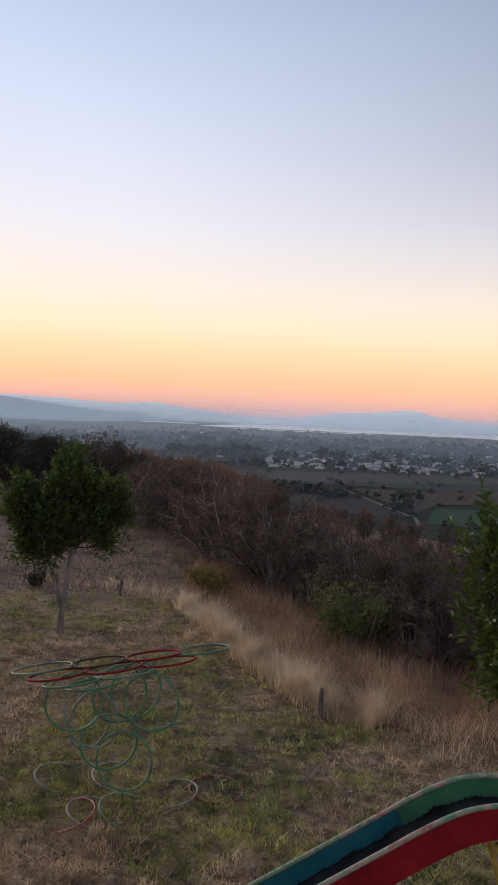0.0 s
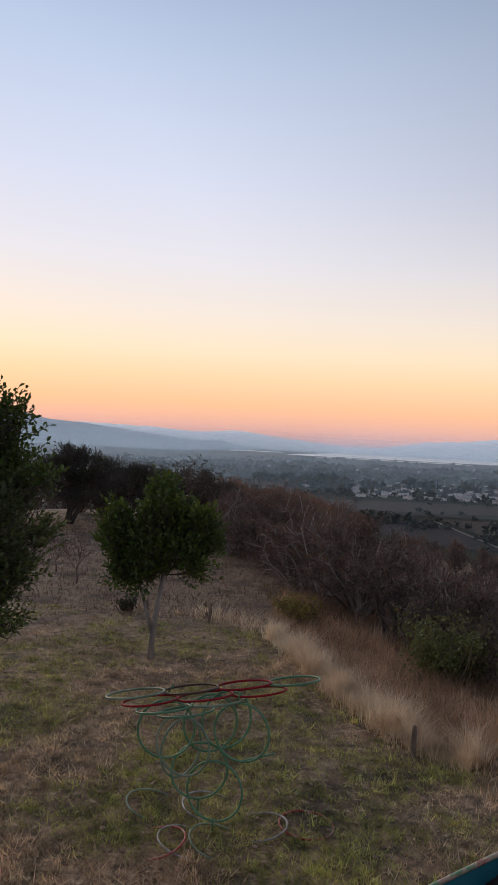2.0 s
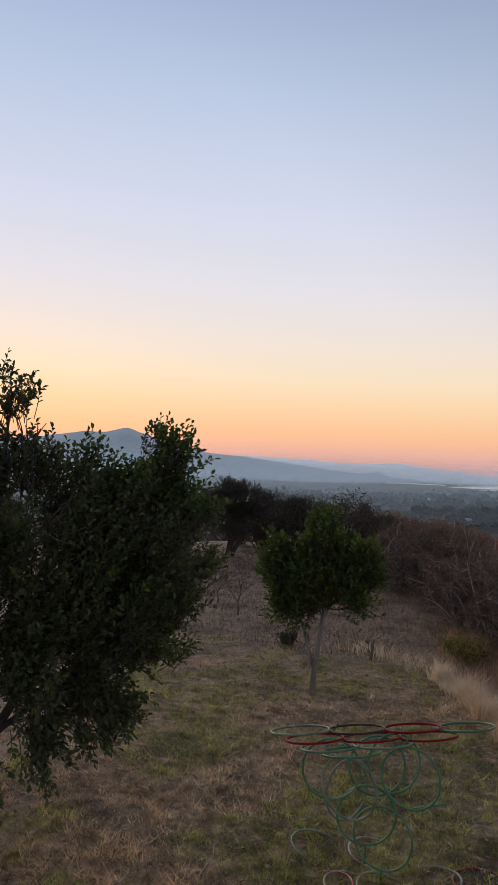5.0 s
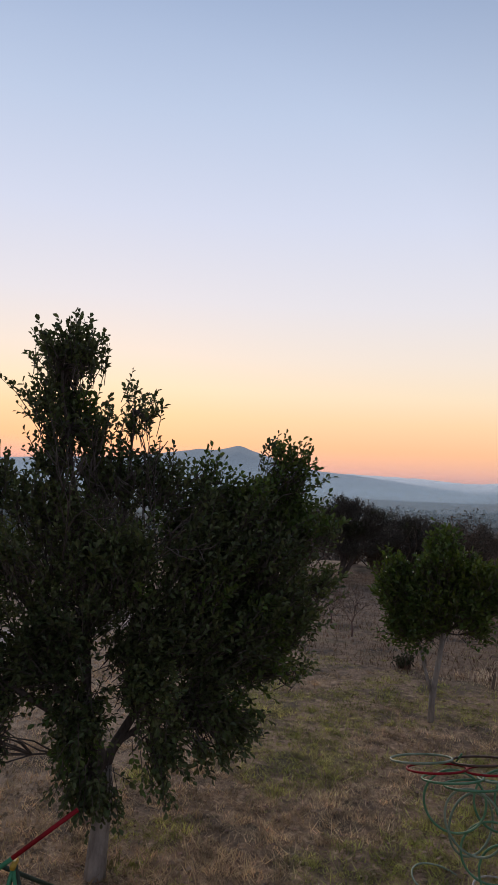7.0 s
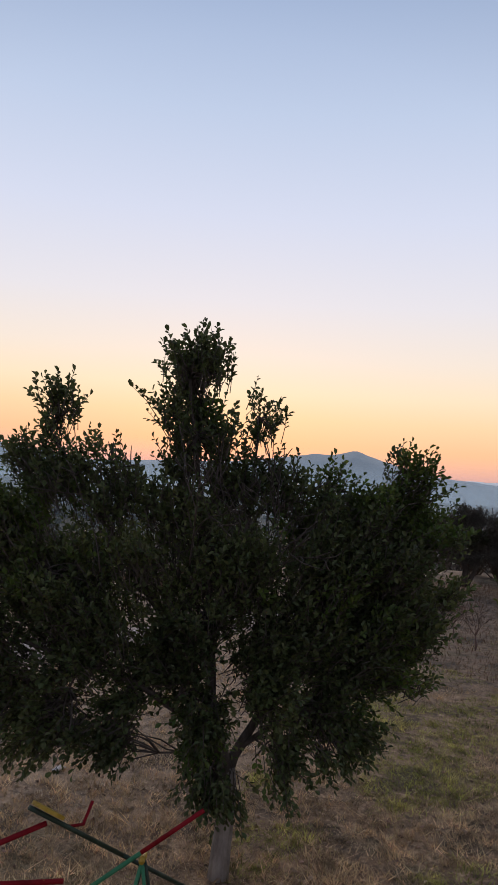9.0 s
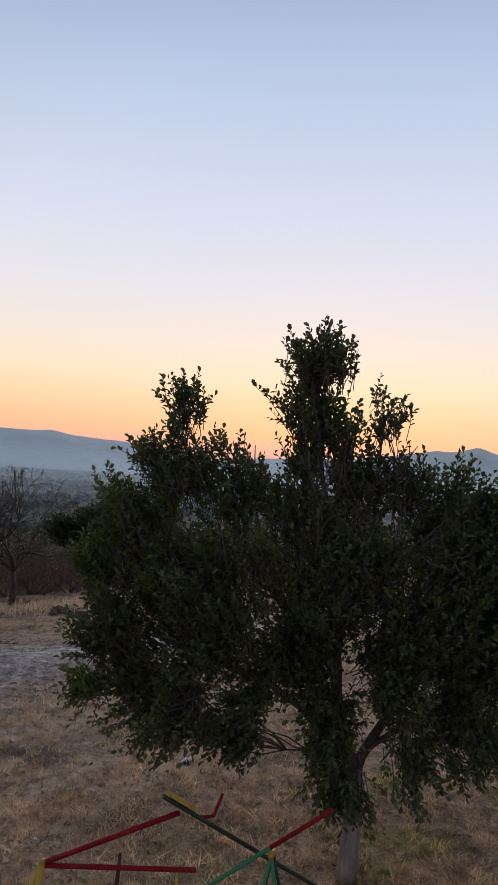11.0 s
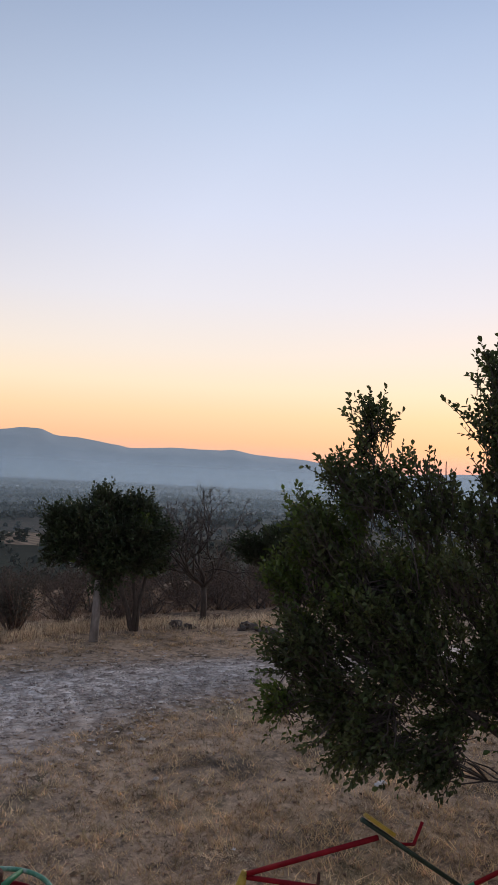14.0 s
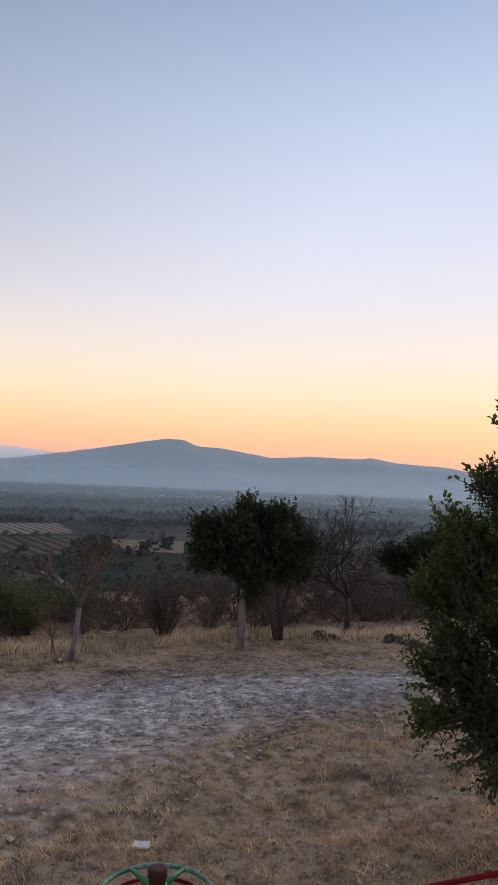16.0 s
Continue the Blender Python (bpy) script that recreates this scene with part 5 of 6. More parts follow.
    boughs = [([at(0.04, 0.07, 0.78), at(-0.1, 0.1, 1.15), at(-0.17, 0.15, 1.55), at(-0.2, 0.22, 2.1), at(-0.28, 0.3, 2.8), at(-0.48, 0.35, 3.9)], 0.062, 0.012), ([at(-0.15, 0.15, 1.5), at(-0.6, 0.2, 2.0), at(-1.0, 0.3, 2.5), at(-1.6, 0.4, 3.4)], 0.036, 0.01),
              ([at(0.04, 0.07, 0.78), at(0.3, 0.18, 1.3), at(0.95, 0.4, 2.2), at(1.42, 0.5, 3.1)], 0.045, 0.01), ([at(-0.1, 0.1, 1.1), at(-0.6, 0.1, 1.35), at(-1.3, 0.15, 1.6), at(-2.0, 0.25, 1.75)], 0.034, 0.01),
              ([at(-0.18, 0.2, 1.9), at(0.1, 0.3, 2.6), at(0.12, 0.4, 3.6)], 0.03, 0.007), ([at(0.12, 0.1, 0.95), at(0.4, 0.1, 1.2), at(0.9, 0.3, 1.5)], 0.028, 0.009), ([at(-0.16, 0.15, 1.5), at(-0.3, 0.6, 1.9), at(-0.6, 0.9, 2.4)], 0.03, 0.009)]
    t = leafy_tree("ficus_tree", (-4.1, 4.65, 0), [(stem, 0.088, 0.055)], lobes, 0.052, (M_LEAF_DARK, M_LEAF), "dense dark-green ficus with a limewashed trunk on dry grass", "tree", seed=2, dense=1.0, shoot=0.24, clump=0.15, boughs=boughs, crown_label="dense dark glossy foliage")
    # the grey leafless twigs in the middle of the crown
    rng = np.random.default_rng(9)
    bag, tips = Bag(), []
    for k in range(16):
        a = np.array(at(rng.uniform(-1.1, 0.35), rng.uniform(-0.1, 0.4), rng.uniform(2.0, 2.5)))
        d = np.array([rng.normal() * 0.25, rng.normal() * 0.25, 1.0])
        grow(bag, rng, a, d / np.linalg.norm(d), 0.36, 0.008, 3, 0.4, 0.06, tips)
    tagged(child("bare_twigwork", bag.mesh("bare_twigwork", M_BARK), t, "grey leafless twigs"), kind="stuff")


big_tree()

# the young tree by the hoops
leafy_tree("young_tree", (-2.9, 10.15, 0), [([(0, 0, -0.1), (0.01, 0, 0.3), (0.06, 0, 0.7), (0.13, 0.02, 1.2)], 0.048, 0.032), ([(0.01, 0, 0.34), (-0.1, 0.02, 0.66), (-0.22, 0.05, 1.05)], 0.028, 0.016)],
           [(0.02, 0, 2.15, 0.36, 0.38, 0.3, 900, 0.2), (-0.42, 0, 1.85, 0.34, 0.36, 0.3, 750, 0.25), (0.42, 0.1, 1.92, 0.34, 0.36, 0.32, 800, 0.3), (0.72, 0, 1.9, 0.26, 0.26, 0.22, 340, 0.6), (0.62, 0.05, 1.7, 0.26, 0.26, 0.24, 320, 0.3), (-0.62, 0, 1.65, 0.26, 0.28, 0.26, 360, 0.3), (0.04, -0.1, 1.75, 0.42, 0.4, 0.4, 1100, 0.1),
            (-0.55, 0, 1.42, 0.28, 0.3, 0.28, 520, 0.15), (0.5, 0, 1.5, 0.3, 0.3, 0.28, 480, 0.12), (-0.1, 0.05, 1.32, 0.36, 0.35, 0.28, 520, 0.05), (-0.5, 0, 1.18, 0.2, 0.22, 0.15, 180, 0.1), (0.55, 0.05, 1.3, 0.2, 0.22, 0.15, 160, 0.1)],
           0.07, (M_LEAF, M_LEAF_LIT), "young round-crowned tree with a forked limewashed trunk", "tree", seed=4, dense=1.75, shoot=0.2, rise=0.3, clump=0.21, crown_label="rounded green foliage")

# the tree beside the slide
leafy_tree("citrus_tree", (2.26, 5.3, 0), [([(0, 0, -0.1), (-0.02, 0, 0.5), (-0.06, 0, 1.2)], 0.07, 0.05)],
           [(-0.75, -0.2, 2.2, 0.4, 0.4, 0.3, 520, 0.55), (-0.25, -0.2, 2.25, 0.5, 0.5, 0.45, 900, 0.4), (-0.7, -0.2, 1.72, 0.35, 0.35, 0.26, 380, 0.6), (-0.75, -0.2, 1.42, 0.3, 0.3, 0.24, 320, 0.5), (0.2, 0.1, 1.9, 0.8, 0.8, 0.75, 1600, 0.3)],
           0.068, (M_LEAF, M_LEAF_LIT), "leafy citrus tree with yellow-green shoots by the slide", "tree", seed=6, dense=2.3, rise=0.15, crown_label="broad green leaves")

# beyond the track
leafy_tree("round_tree", (-13.75, 4.72, 0), [([(0, 0, -0.1), (0.0, 0.02, 0.5), (0.0, 0.03, 1.1)], 0.09, 0.06)],
           [(0, -0.2, 2.0, 0.7, 0.7, 0.5, 1700, 0.03), (0, 0.6, 1.95, 0.7, 0.65, 0.5, 1500, 0.03), (0, -0.85, 1.75, 0.4, 0.36, 0.36, 600, 0.1), (0, 0.05, 2.5, 0.2, 0.18, 0.2, 220, 0.0), (0, -0.6, 2.2, 0.35, 0.3, 0.3, 420, 0.05), (0, 0.75, 2.25, 0.35, 0.28, 0.3, 420, 0.05), (0, 0.5, 2.15, 0.42, 0.48, 0.4, 900, 0.05), (0, 0.95, 1.9, 0.42, 0.4, 0.45, 700, 0.05), (0, 0.1, 1.45, 0.6, 0.6, 0.36, 900, 0.02), (0, 0.95, 1.5, 0.4, 0.32, 0.3, 420, 0.1), (0, 0.1, 1.05, 0.2, 0.22, 0.2, 150, 0.1)],
           0.07, (M_LEAF_DEEP, M_LEAF), "round dark-green tree with a limewashed trunk beyond the track", "tree", seed=8, dense=4.6, clump=0.24, shoot=0.26, rise=0.2, crown_label="dense dark foliage")
leafy_tree("forked_tree", (-14.4, 5.75, 0), [([(0, 0, -0.1), (0, -0.12, 0.4), (0, -0.35, 1.0)], 0.06, 0.035), ([(0.05, 0.05, -0.1), (0, 0.1, 0.5), (0, 0.25, 1.1)], 0.05, 0.03), ([(0.0, 0.0, -0.1), (0.1, 0.0, 0.5), (0.1, -0.1, 1.1)], 0.045, 0.03)],
           [(0, -0.55, 1.9, 0.5, 0.5, 0.45, 900, 0.05), (0, 0.0, 1.75, 0.5, 0.55, 0.45, 800, 0.05), (0, 0.35, 1.4, 0.35, 0.3, 0.35, 360, 0.15), (0, -0.4, 1.5, 0.4, 0.4, 0.35, 420, 0.05)],
           0.07, (M_LEAF_DEEP, M_LEAF), "dark tree with three thin bare stems", "tree", seed=10, lime=False)
leafy_tree("round_tree", (-13.0, 8.45, 0), [([(0, 0, -0.1), (0.0, 0.0, 0.5), (0.0, 0.0, 1.1)], 0.08, 0.05)],
           [(0, -0.55, 1.75, 0.55, 0.5, 0.5, 1300, 0.05), (0, 0.2, 1.95, 0.6, 0.6, 0.5, 1300, 0.05), (0, 0.8, 1.7, 0.5, 0.5, 0.5, 800, 0.05), (0, -0.2, 1.25, 0.5, 0.5, 0.3, 600, 0.05)],
           0.07, (M_LEAF_DEEP, M_LEAF), "low dark-green tree with a limewashed trunk beyond the track", "tree", seed=12, dense=4.6, clump=0.24, shoot=0.26, rise=0.2, crown_label="dense dark foliage")


def bare_tree(name, loc, height_m, r, seed, label, depth=5, spread=0.5, up=0.07, mat=M_TWIG, lean=(0, 0), category="tree", trunk_mat=None, first=0.34, reach=0.23, limbs=4):
    rng = np.random.default_rng(seed)
    root = empty(name, loc, label, category)
    d = np.array([lean[0], lean[1], 1.0])
    d /= np.linalg.norm(d)
    p = np.array([0, 0, -0.1])
    q = p + d * height_m * first
    child("trunk", Bag().tube([tuple(p), tuple((p + q) / 2 + np.array([0.02, 0.02, 0])), tuple(q)], [r, r * 0.85, r * 0.72], 8).mesh("trunk", trunk_mat or mat), root)
    bag, tips = Bag(), []
    for k in range(limbs):
        a = d + rng.normal(size=3) * np.array([0.6, 0.6, 0.1])
        grow(bag, rng, q, a / np.linalg.norm(a), height_m * reach, r * 0.5, depth - 1, spread, up, tips)
    tagged(child("twigwork", bag.mesh("twigwork", mat), root), kind="stuff")
    return root, tips


bare_tree("bare_tree", (-14.8, 7.5, 0), 2.6, 0.075, 3, "leafless spreading tree beyond the track", 6, 0.5, 0.06, mat=M_BARK, first=0.32, reach=0.28, limbs=9)
bare_tree("bare_stump_shoot", (-14.75, 7.72, 0), 0.45, 0.04, 5, "short leaning bare shoot beside the leafless tree", 2, 0.5, lean=(0, 0.5))
t, tips = bare_tree("thin_tree", (-13.5, 1.62, 0), 2.3, 0.055, 7, "thin half-bare young tree with pale trunk", 6, 0.42, 0.1, trunk_mat=M_LIME, lean=(0, 0.12), first=0.42, reach=0.17)
rng0 = np.random.default_rng(3)
pp = np.concatenate([np.array(tips) + rng0.normal(size=(len(tips), 3)) * 0.05 for _ in range(2)])
V0, F0 = leaves_arrays(rng0, pp, 0.045, 0.02)
child("foliage", mesh_np("foliage", V0, F0, M_LEAF_OLIVE), t, "sparse olive leaves")
bare_tree("thin_sapling", (-14.1, 1.4, 0), 1.0, 0.03, 9, "small bare sapling in long grass", 4, 0.4)
for k, (x, y, hh) in enumerate([(-5.7, 14.85, 1.15), (-6.6, 16.0, 1.0), (-2.6, 12.9, 0.4)]):
    t, tips = bare_tree("bare_sapling", (x, y, h(x, y)), hh, 0.02, 20 + k, "slender bare sapling on rough ground", 4, 0.45, 0.1, mat=M_TWIG)

# dark evergreens at the end of the hilltop
for k, (x, y, s, n) in enumerate([(-9.6, 24.6, 1.0, 1.0), (-7.6, 26.2, 0.8, 0.9), (-13.0, 22.5, 1.05, 1.0), (-6.0, 30.5, 0.75, 0.8), (-16.5, 20.0, 0.9, 0.9)]):
    leafy_tree("mesquite_tree", (x, y, h(x, y)), [([(0, 0, -0.2), (0.1, 0, 0.5), (-0.1, 0.1, 1.1 * s)], 0.12, 0.08), ([(0.05, 0, -0.2), (0.35, 0.1, 0.5), (0.6, 0.1, 1.0 * s)], 0.09, 0.06)],
               [(0, 0, 2.1 * s, 0.9 * s, 0.8 * s, 0.55 * s, int(900 * n), 0.1), (1.0 * s, 0.1, 1.8 * s, 0.8 * s, 0.8 * s, 0.6 * s, int(800 * n), 0.1), (-0.9 * s, 0, 1.7 * s, 0.7 * s, 0.7 * s, 0.6 * s, int(700 * n), 0.1), (0.4, 0, 1.2 * s, 1.3 * s, 0.8 * s, 0.5 * s, int(800 * n), 0.0), (1.7 * s, 0, 1.35 * s, 0.5 * s, 0.5 * s, 0.5 * s, int(420 * n), 0.1)],
               0.062, (M_MESQUITE, M_LEAF_OLIVE), "dark spreading mesquite at the end of the hilltop", "tree", "mesquite trees", seed=30 + k, bare=2, lime=False, dense=6.5, shoot=0.2, clump=0.24, rise=0.0)


# ---- scrub on the slopes ----
def fine_twigs(rng, base, way, length, r):
    """Pointed three-sided twigs, all in one go."""
    n = len(base)
    s = np.cross(way, rng.normal(size=(n, 3)))
    s /= np.linalg.norm(s, axis=1)[:, None] + 1e-9
    u = np.cross(s, way)
    tip = base + way * length[:, None]
    V = np.stack([base + s * r, base - 0.5 * s * r + 0.87 * u * r, base - 0.5 * s * r - 0.87 * u * r, tip], 1).reshape(-1, 3)
    F = (np.arange(n)[:, None, None] * 4 + np.array([[0, 1, 3], [1, 2, 3], [2, 0, 3]])[None]).reshape(-1, 3)
    return V, F, tip


def scrub(seed, limbs, sides, twigs, leaves, limb_mat, label, leaf_mat=None):
    """A leafless domed shrub three metres high: arching limbs, side branches, a haze of fine twigs, a few dry leaves."""
    rng = np.random.default_rng(seed)
    root = empty("bare_shrub", (0, 0, 0), label, "shrub", "leafless scrub")
    wood, base, way = Bag(), [], []
    for k in range(limbs):
        az, el = k * 2.4 + rng.uniform(-0.4, 0.4), radians(rng.uniform(8, 82))
        R = rng.uniform(0.75, 1.0)
        tip = np.array([1.75 * R * math.cos(el) * math.cos(az), 1.75 * R * math.cos(el) * math.sin(az), 0.5 + 2.15 * R * math.sin(el)])
        foot = np.array([rng.normal() * 0.2, rng.normal() * 0.2, -0.25])
        pts = curve_pts(foot, tip, rng, 0.09, 5, 0.1)
        wood.tube(pts, [0.045, 0.037, 0.03, 0.023, 0.016, 0.008], 4)
        for j in range(sides):
            t = rng.uniform(0.3, 1.0)
            i = min(4, int(t * 5))
            p = np.array(pts[i]) + (np.array(pts[i + 1]) - np.array(pts[i])) * (t * 5 - i)
            d = (p - np.array([0, 0, 0.4])) / (np.linalg.norm(p) + 0.2) + rng.normal(size=3) * 0.65
            d /= np.linalg.norm(d)
            q = p + d * rng.uniform(0.3, 0.75)
            mid = (p + q) / 2 + rng.normal(size=3) * 0.06
            wood.tube([tuple(p), tuple(mid), tuple(q)], [0.015, 0.011, 0.006], 3)
            f = rng.uniform(0.1, 1.0, twigs)[:, None]
            base.append(p + (q - p) * f)
            w = d * 0.6 + rng.normal(size=(twigs, 3)) * 0.75 + np.array([0, 0, 0.12])
            way.append(w / np.linalg.norm(w, axis=1)[:, None])
    child("limbwork", wood.mesh("limbwork", limb_mat), root)["kind"] = "stuff"
    base, way = np.concatenate(base), np.concatenate(way)
    V, F, tip = fine_twigs(rng, base, way, rng.uniform(0.16, 0.5, len(base)), 0.0075)
    child("twigwork", mesh_np("twigwork", V, F, M_TWIG), root)["kind"] = "stuff"
    if leaves:
        high = tip[tip[:, 2] > 1.1]
        V, F = leaves_arrays(rng, high[rng.integers(0, len(high), leaves)] + rng.normal(size=(leaves, 3)) * 0.07, 0.1, 0.042)
        child("withered_foliage", mesh_np("withered_foliage", V, F, leaf_mat or M_LEAF_RUST), root, "withered rust-brown leaves" if not leaf_mat else "dull brown leaves")
    return root


def thicket():
    rng = np.random.default_rng(61)
    rust, grey, dull = "domed shrub with withered rust-brown leaves on the slope", "leafless grey shrub with pale bleached limbs on the slope", "dense leafless dark-brown shrub on the slope"
    kinds = [scrub(1, 12, 6, 26, 1500, M_TWIG, rust), scrub(2, 14, 7, 24, 260, M_TWIG_PALE, grey), scrub(3, 13, 7, 24, 120, M_TWIG_PALE, grey), scrub(4, 12, 6, 26, 1700, M_TWIG, rust), scrub(5, 13, 7, 26, 420, M_BARK, dull, M_BUSH), scrub(6, 8, 5, 18, 260, M_BARK, dull, M_BUSH)]
    used = set()

    def put(k, x, y, s, wide=1.0):
        m = pose(x, y, h(x, y), 0, 0, rng.uniform(0, 360)) @ Matrix.Diagonal((s * wide, s * wide, s * rng.uniform(0.88, 1.08), 1))
        if k in used:
            ob = copy_thing(kinds[k], m)
            ob.matrix_basis = m
        else:
            kinds[k].matrix_basis = m
            used.add(k)

    # the big thicket below the lawn: rust-brown at its far end, bleached grey at the front, dark where it falls away
    for k in range(118):
        az = rng.uniform(-24, 10.5)
        near = float(np.interp(az, [-20, -10, -3, 5, 9.5, 11], [9.6, 10.8, 12.6, 16.8, 21.0, 25.0]))
        back = rng.uniform(0, 1) ** 1.6
        r = near + 24 * back
        x, y = polar(az, r)
        top = 3.1 + r * math.tan(radians(np.interp(az, [-18, -13, -8, -4.4, 0.7, 5.5, 9.6], [-8.9, -8.3, -7.3, -5.9, -4.2, -2.5, -2.6])))
        s = min(max((top - h(x, y)) / 3.05, 0.35), 1.6)
        p = rng.uniform()
        if back < 0.25:
            k = 4 if az < -7 else (1 if p < 0.4 else 2 if p < 0.75 else 4)
        elif az > -3:
            k = 0 if p < 0.5 else 3
        else:
            k = 0 if p < 0.35 else 4 if p < 0.75 else 1
        put(k, x, y, s * rng.uniform(0.82, 1.0))
    # scrub below the far brim
    for k in range(105):
        az, r = rng.uniform(42, 94), rng.uniform(18.5, 48)
        x, y = polar(az, r)
        top = 3.1 + r * math.tan(radians(float(np.interp(az, [44, 55, 62, 70, 76, 80, 92], [-4.0, -4.2, -4.8, -5.6, -7.2, -9.0, -9.2])) - rng.uniform(0, 2.2)))
        s = (top - h(x, y)) / 3.0
        if s > 0.16:
            put(5, x, y, min(s, 0.9), 1.15)
    for k in range(34):
        x, y = polar(rng.uniform(72, 95), rng.uniform(20, 44))
        put(5, x, y, rng.uniform(0.3, 0.5), 1.2)
    for k in range(58):
        put(5, -15.6 - 3.0 * rng.uniform() ** 1.3, rng.uniform(-3.5, 13), rng.uniform(0.18, 0.34), 1.5)
    # far side of the rough ground
    for k in range(14):
        az, r = rng.uniform(10, 36), rng.uniform(29, 46)
        x, y = polar(az, r)
        put(int(rng.choice([0, 4, 5])), x, y, rng.uniform(0.5, 0.85))


thicket()


def leafy_shrub(name, loc, r, hh, leaf, n, mat, label, seed):
    rng = np.random.default_rng(seed)
    root = empty(name, loc, label, "shrub")
    bag, pos = Bag(), []
    k = 34
    for i in range(k):
        a = rng.uniform(0, 6.28)
        e = np.array([math.cos(a) * r * rng.uniform(0.2, 1), math.sin(a) * r * rng.uniform(0.2, 1), hh * rng.uniform(0.35, 1.0)])
        bag.tube(curve_pts((e[0] * 0.15, e[1] * 0.15, -0.1), e, rng, 0.08, 3), [0.018, 0.013, 0.008, 0.003], 4)
        m = n // k
        t = rng.uniform(0.4, 1.05, m)[:, None]
        pos.append(e * t + rng.normal(size=(m, 3)) * r * 0.13)
    tagged(child("stemwork", bag.mesh("stemwork", M_TWIG), root), kind="stuff")
    V, F = leaves_arrays(rng, np.concatenate(pos), leaf, leaf * 0.4)
    child("foliage", mesh_np("foliage", V, F, mat), root)
    return root


leafy_shrub("golden_shrub", (-1.0, 13.0, h(-1.0, 13.0)), 0.48, 0.52, 0.08, 1100, M_LEAF_GOLD, "low shrub with yellowing leaves below the thicket", 1)
leafy_shrub("olive_shrub", (1.25, 11.0, h(1.25, 11.0)), 0.8, 0.9, 0.06, 4200, M_LEAF_YOUNG, "olive-green shrub in front of the thicket", 2)
leafy_shrub("olive_shrub", (-17.6, 0.2, h(-17.6, 0.2)), 1.7, 0.85, 0.07, 8000, M_LEAF_DARK, "dull green shrub below the far brim", 3)
leafy_shrub("olive_shrub", (-19.6, 2.4, h(-19.6, 2.4)), 1.3, 0.85, 0.06, 6000, M_LEAF_DARK, "dull green shrub below the far brim", 4)
leafy_shrub("dark_shrub", (-15.05, 3.63, h(-15.05, 3.63)), 0.5, 1.2, 0.06, 2400, M_MESQUITE, "dark half-bare shrub at the far brim", 6)
leafy_shrub("dark_shrub", (-15.8, 1.0, h(-15.8, 1.0)), 0.8, 1.05, 0.06, 5200, M_LEAF_DARK, "dark green shrub at the far brim", 7)
leafy_shrub("small_bush", (-4.05, 12.9, 0), 0.2, 0.3, 0.06, 360, M_LEAF_OLIVE, "small green bush by a stump", 5)


def slope_bushes():
    rng = np.random.default_rng(77)
    kinds = [leafy_shrub("dry_bush", (-22, 12, h(-22, 12)), 1.0, 1.7, 0.07, 2000, M_BUSH, "dense dull brown bush below the far brim", 11), leafy_shrub("dry_bush", (-24, 9, h(-24, 9)), 0.85, 1.5, 0.068, 1800, M_BUSH, "dense dull brown bush below the far brim", 12)]
    for ob in kinds:
        tagged(ob, group="bushes below the far brim")
    for k in range(20):
        az, r = rng.uniform(11, 31), rng.uniform(24.5, 31)
        x, y = polar(az, r)
        s = rng.uniform(0.9, 1.45)
        m = pose(x, y, h(x, y), 0, 0, rng.uniform(0, 360)) @ Matrix.Diagonal((s * 1.2, s * 1.2, s, 1))
        copy_thing(kinds[k % 2], m).matrix_basis = m
    for k in range(46):
        az = rng.uniform(42, 93)
        r = rng.uniform(20, 36)
        x, y = polar(az, r)
        top = 3.1 + r * math.tan(radians(float(np.interp(az, [44, 55, 62, 70, 76, 80, 92], [-4.2, -4.6, -5.2, -6.2, -7.6, -9.3, -9.4])) - rng.uniform(0, 2.6)))
        s = (top - h(x, y)) / 1.7
        if s > 0.2:
            m = pose(x, y, h(x, y), 0, 0, rng.uniform(0, 360)) @ Matrix.Diagonal((s * 1.1, s * 1.1, s, 1))
            copy_thing(kinds[k % 2], m).matrix_basis = m


slope_bushes()

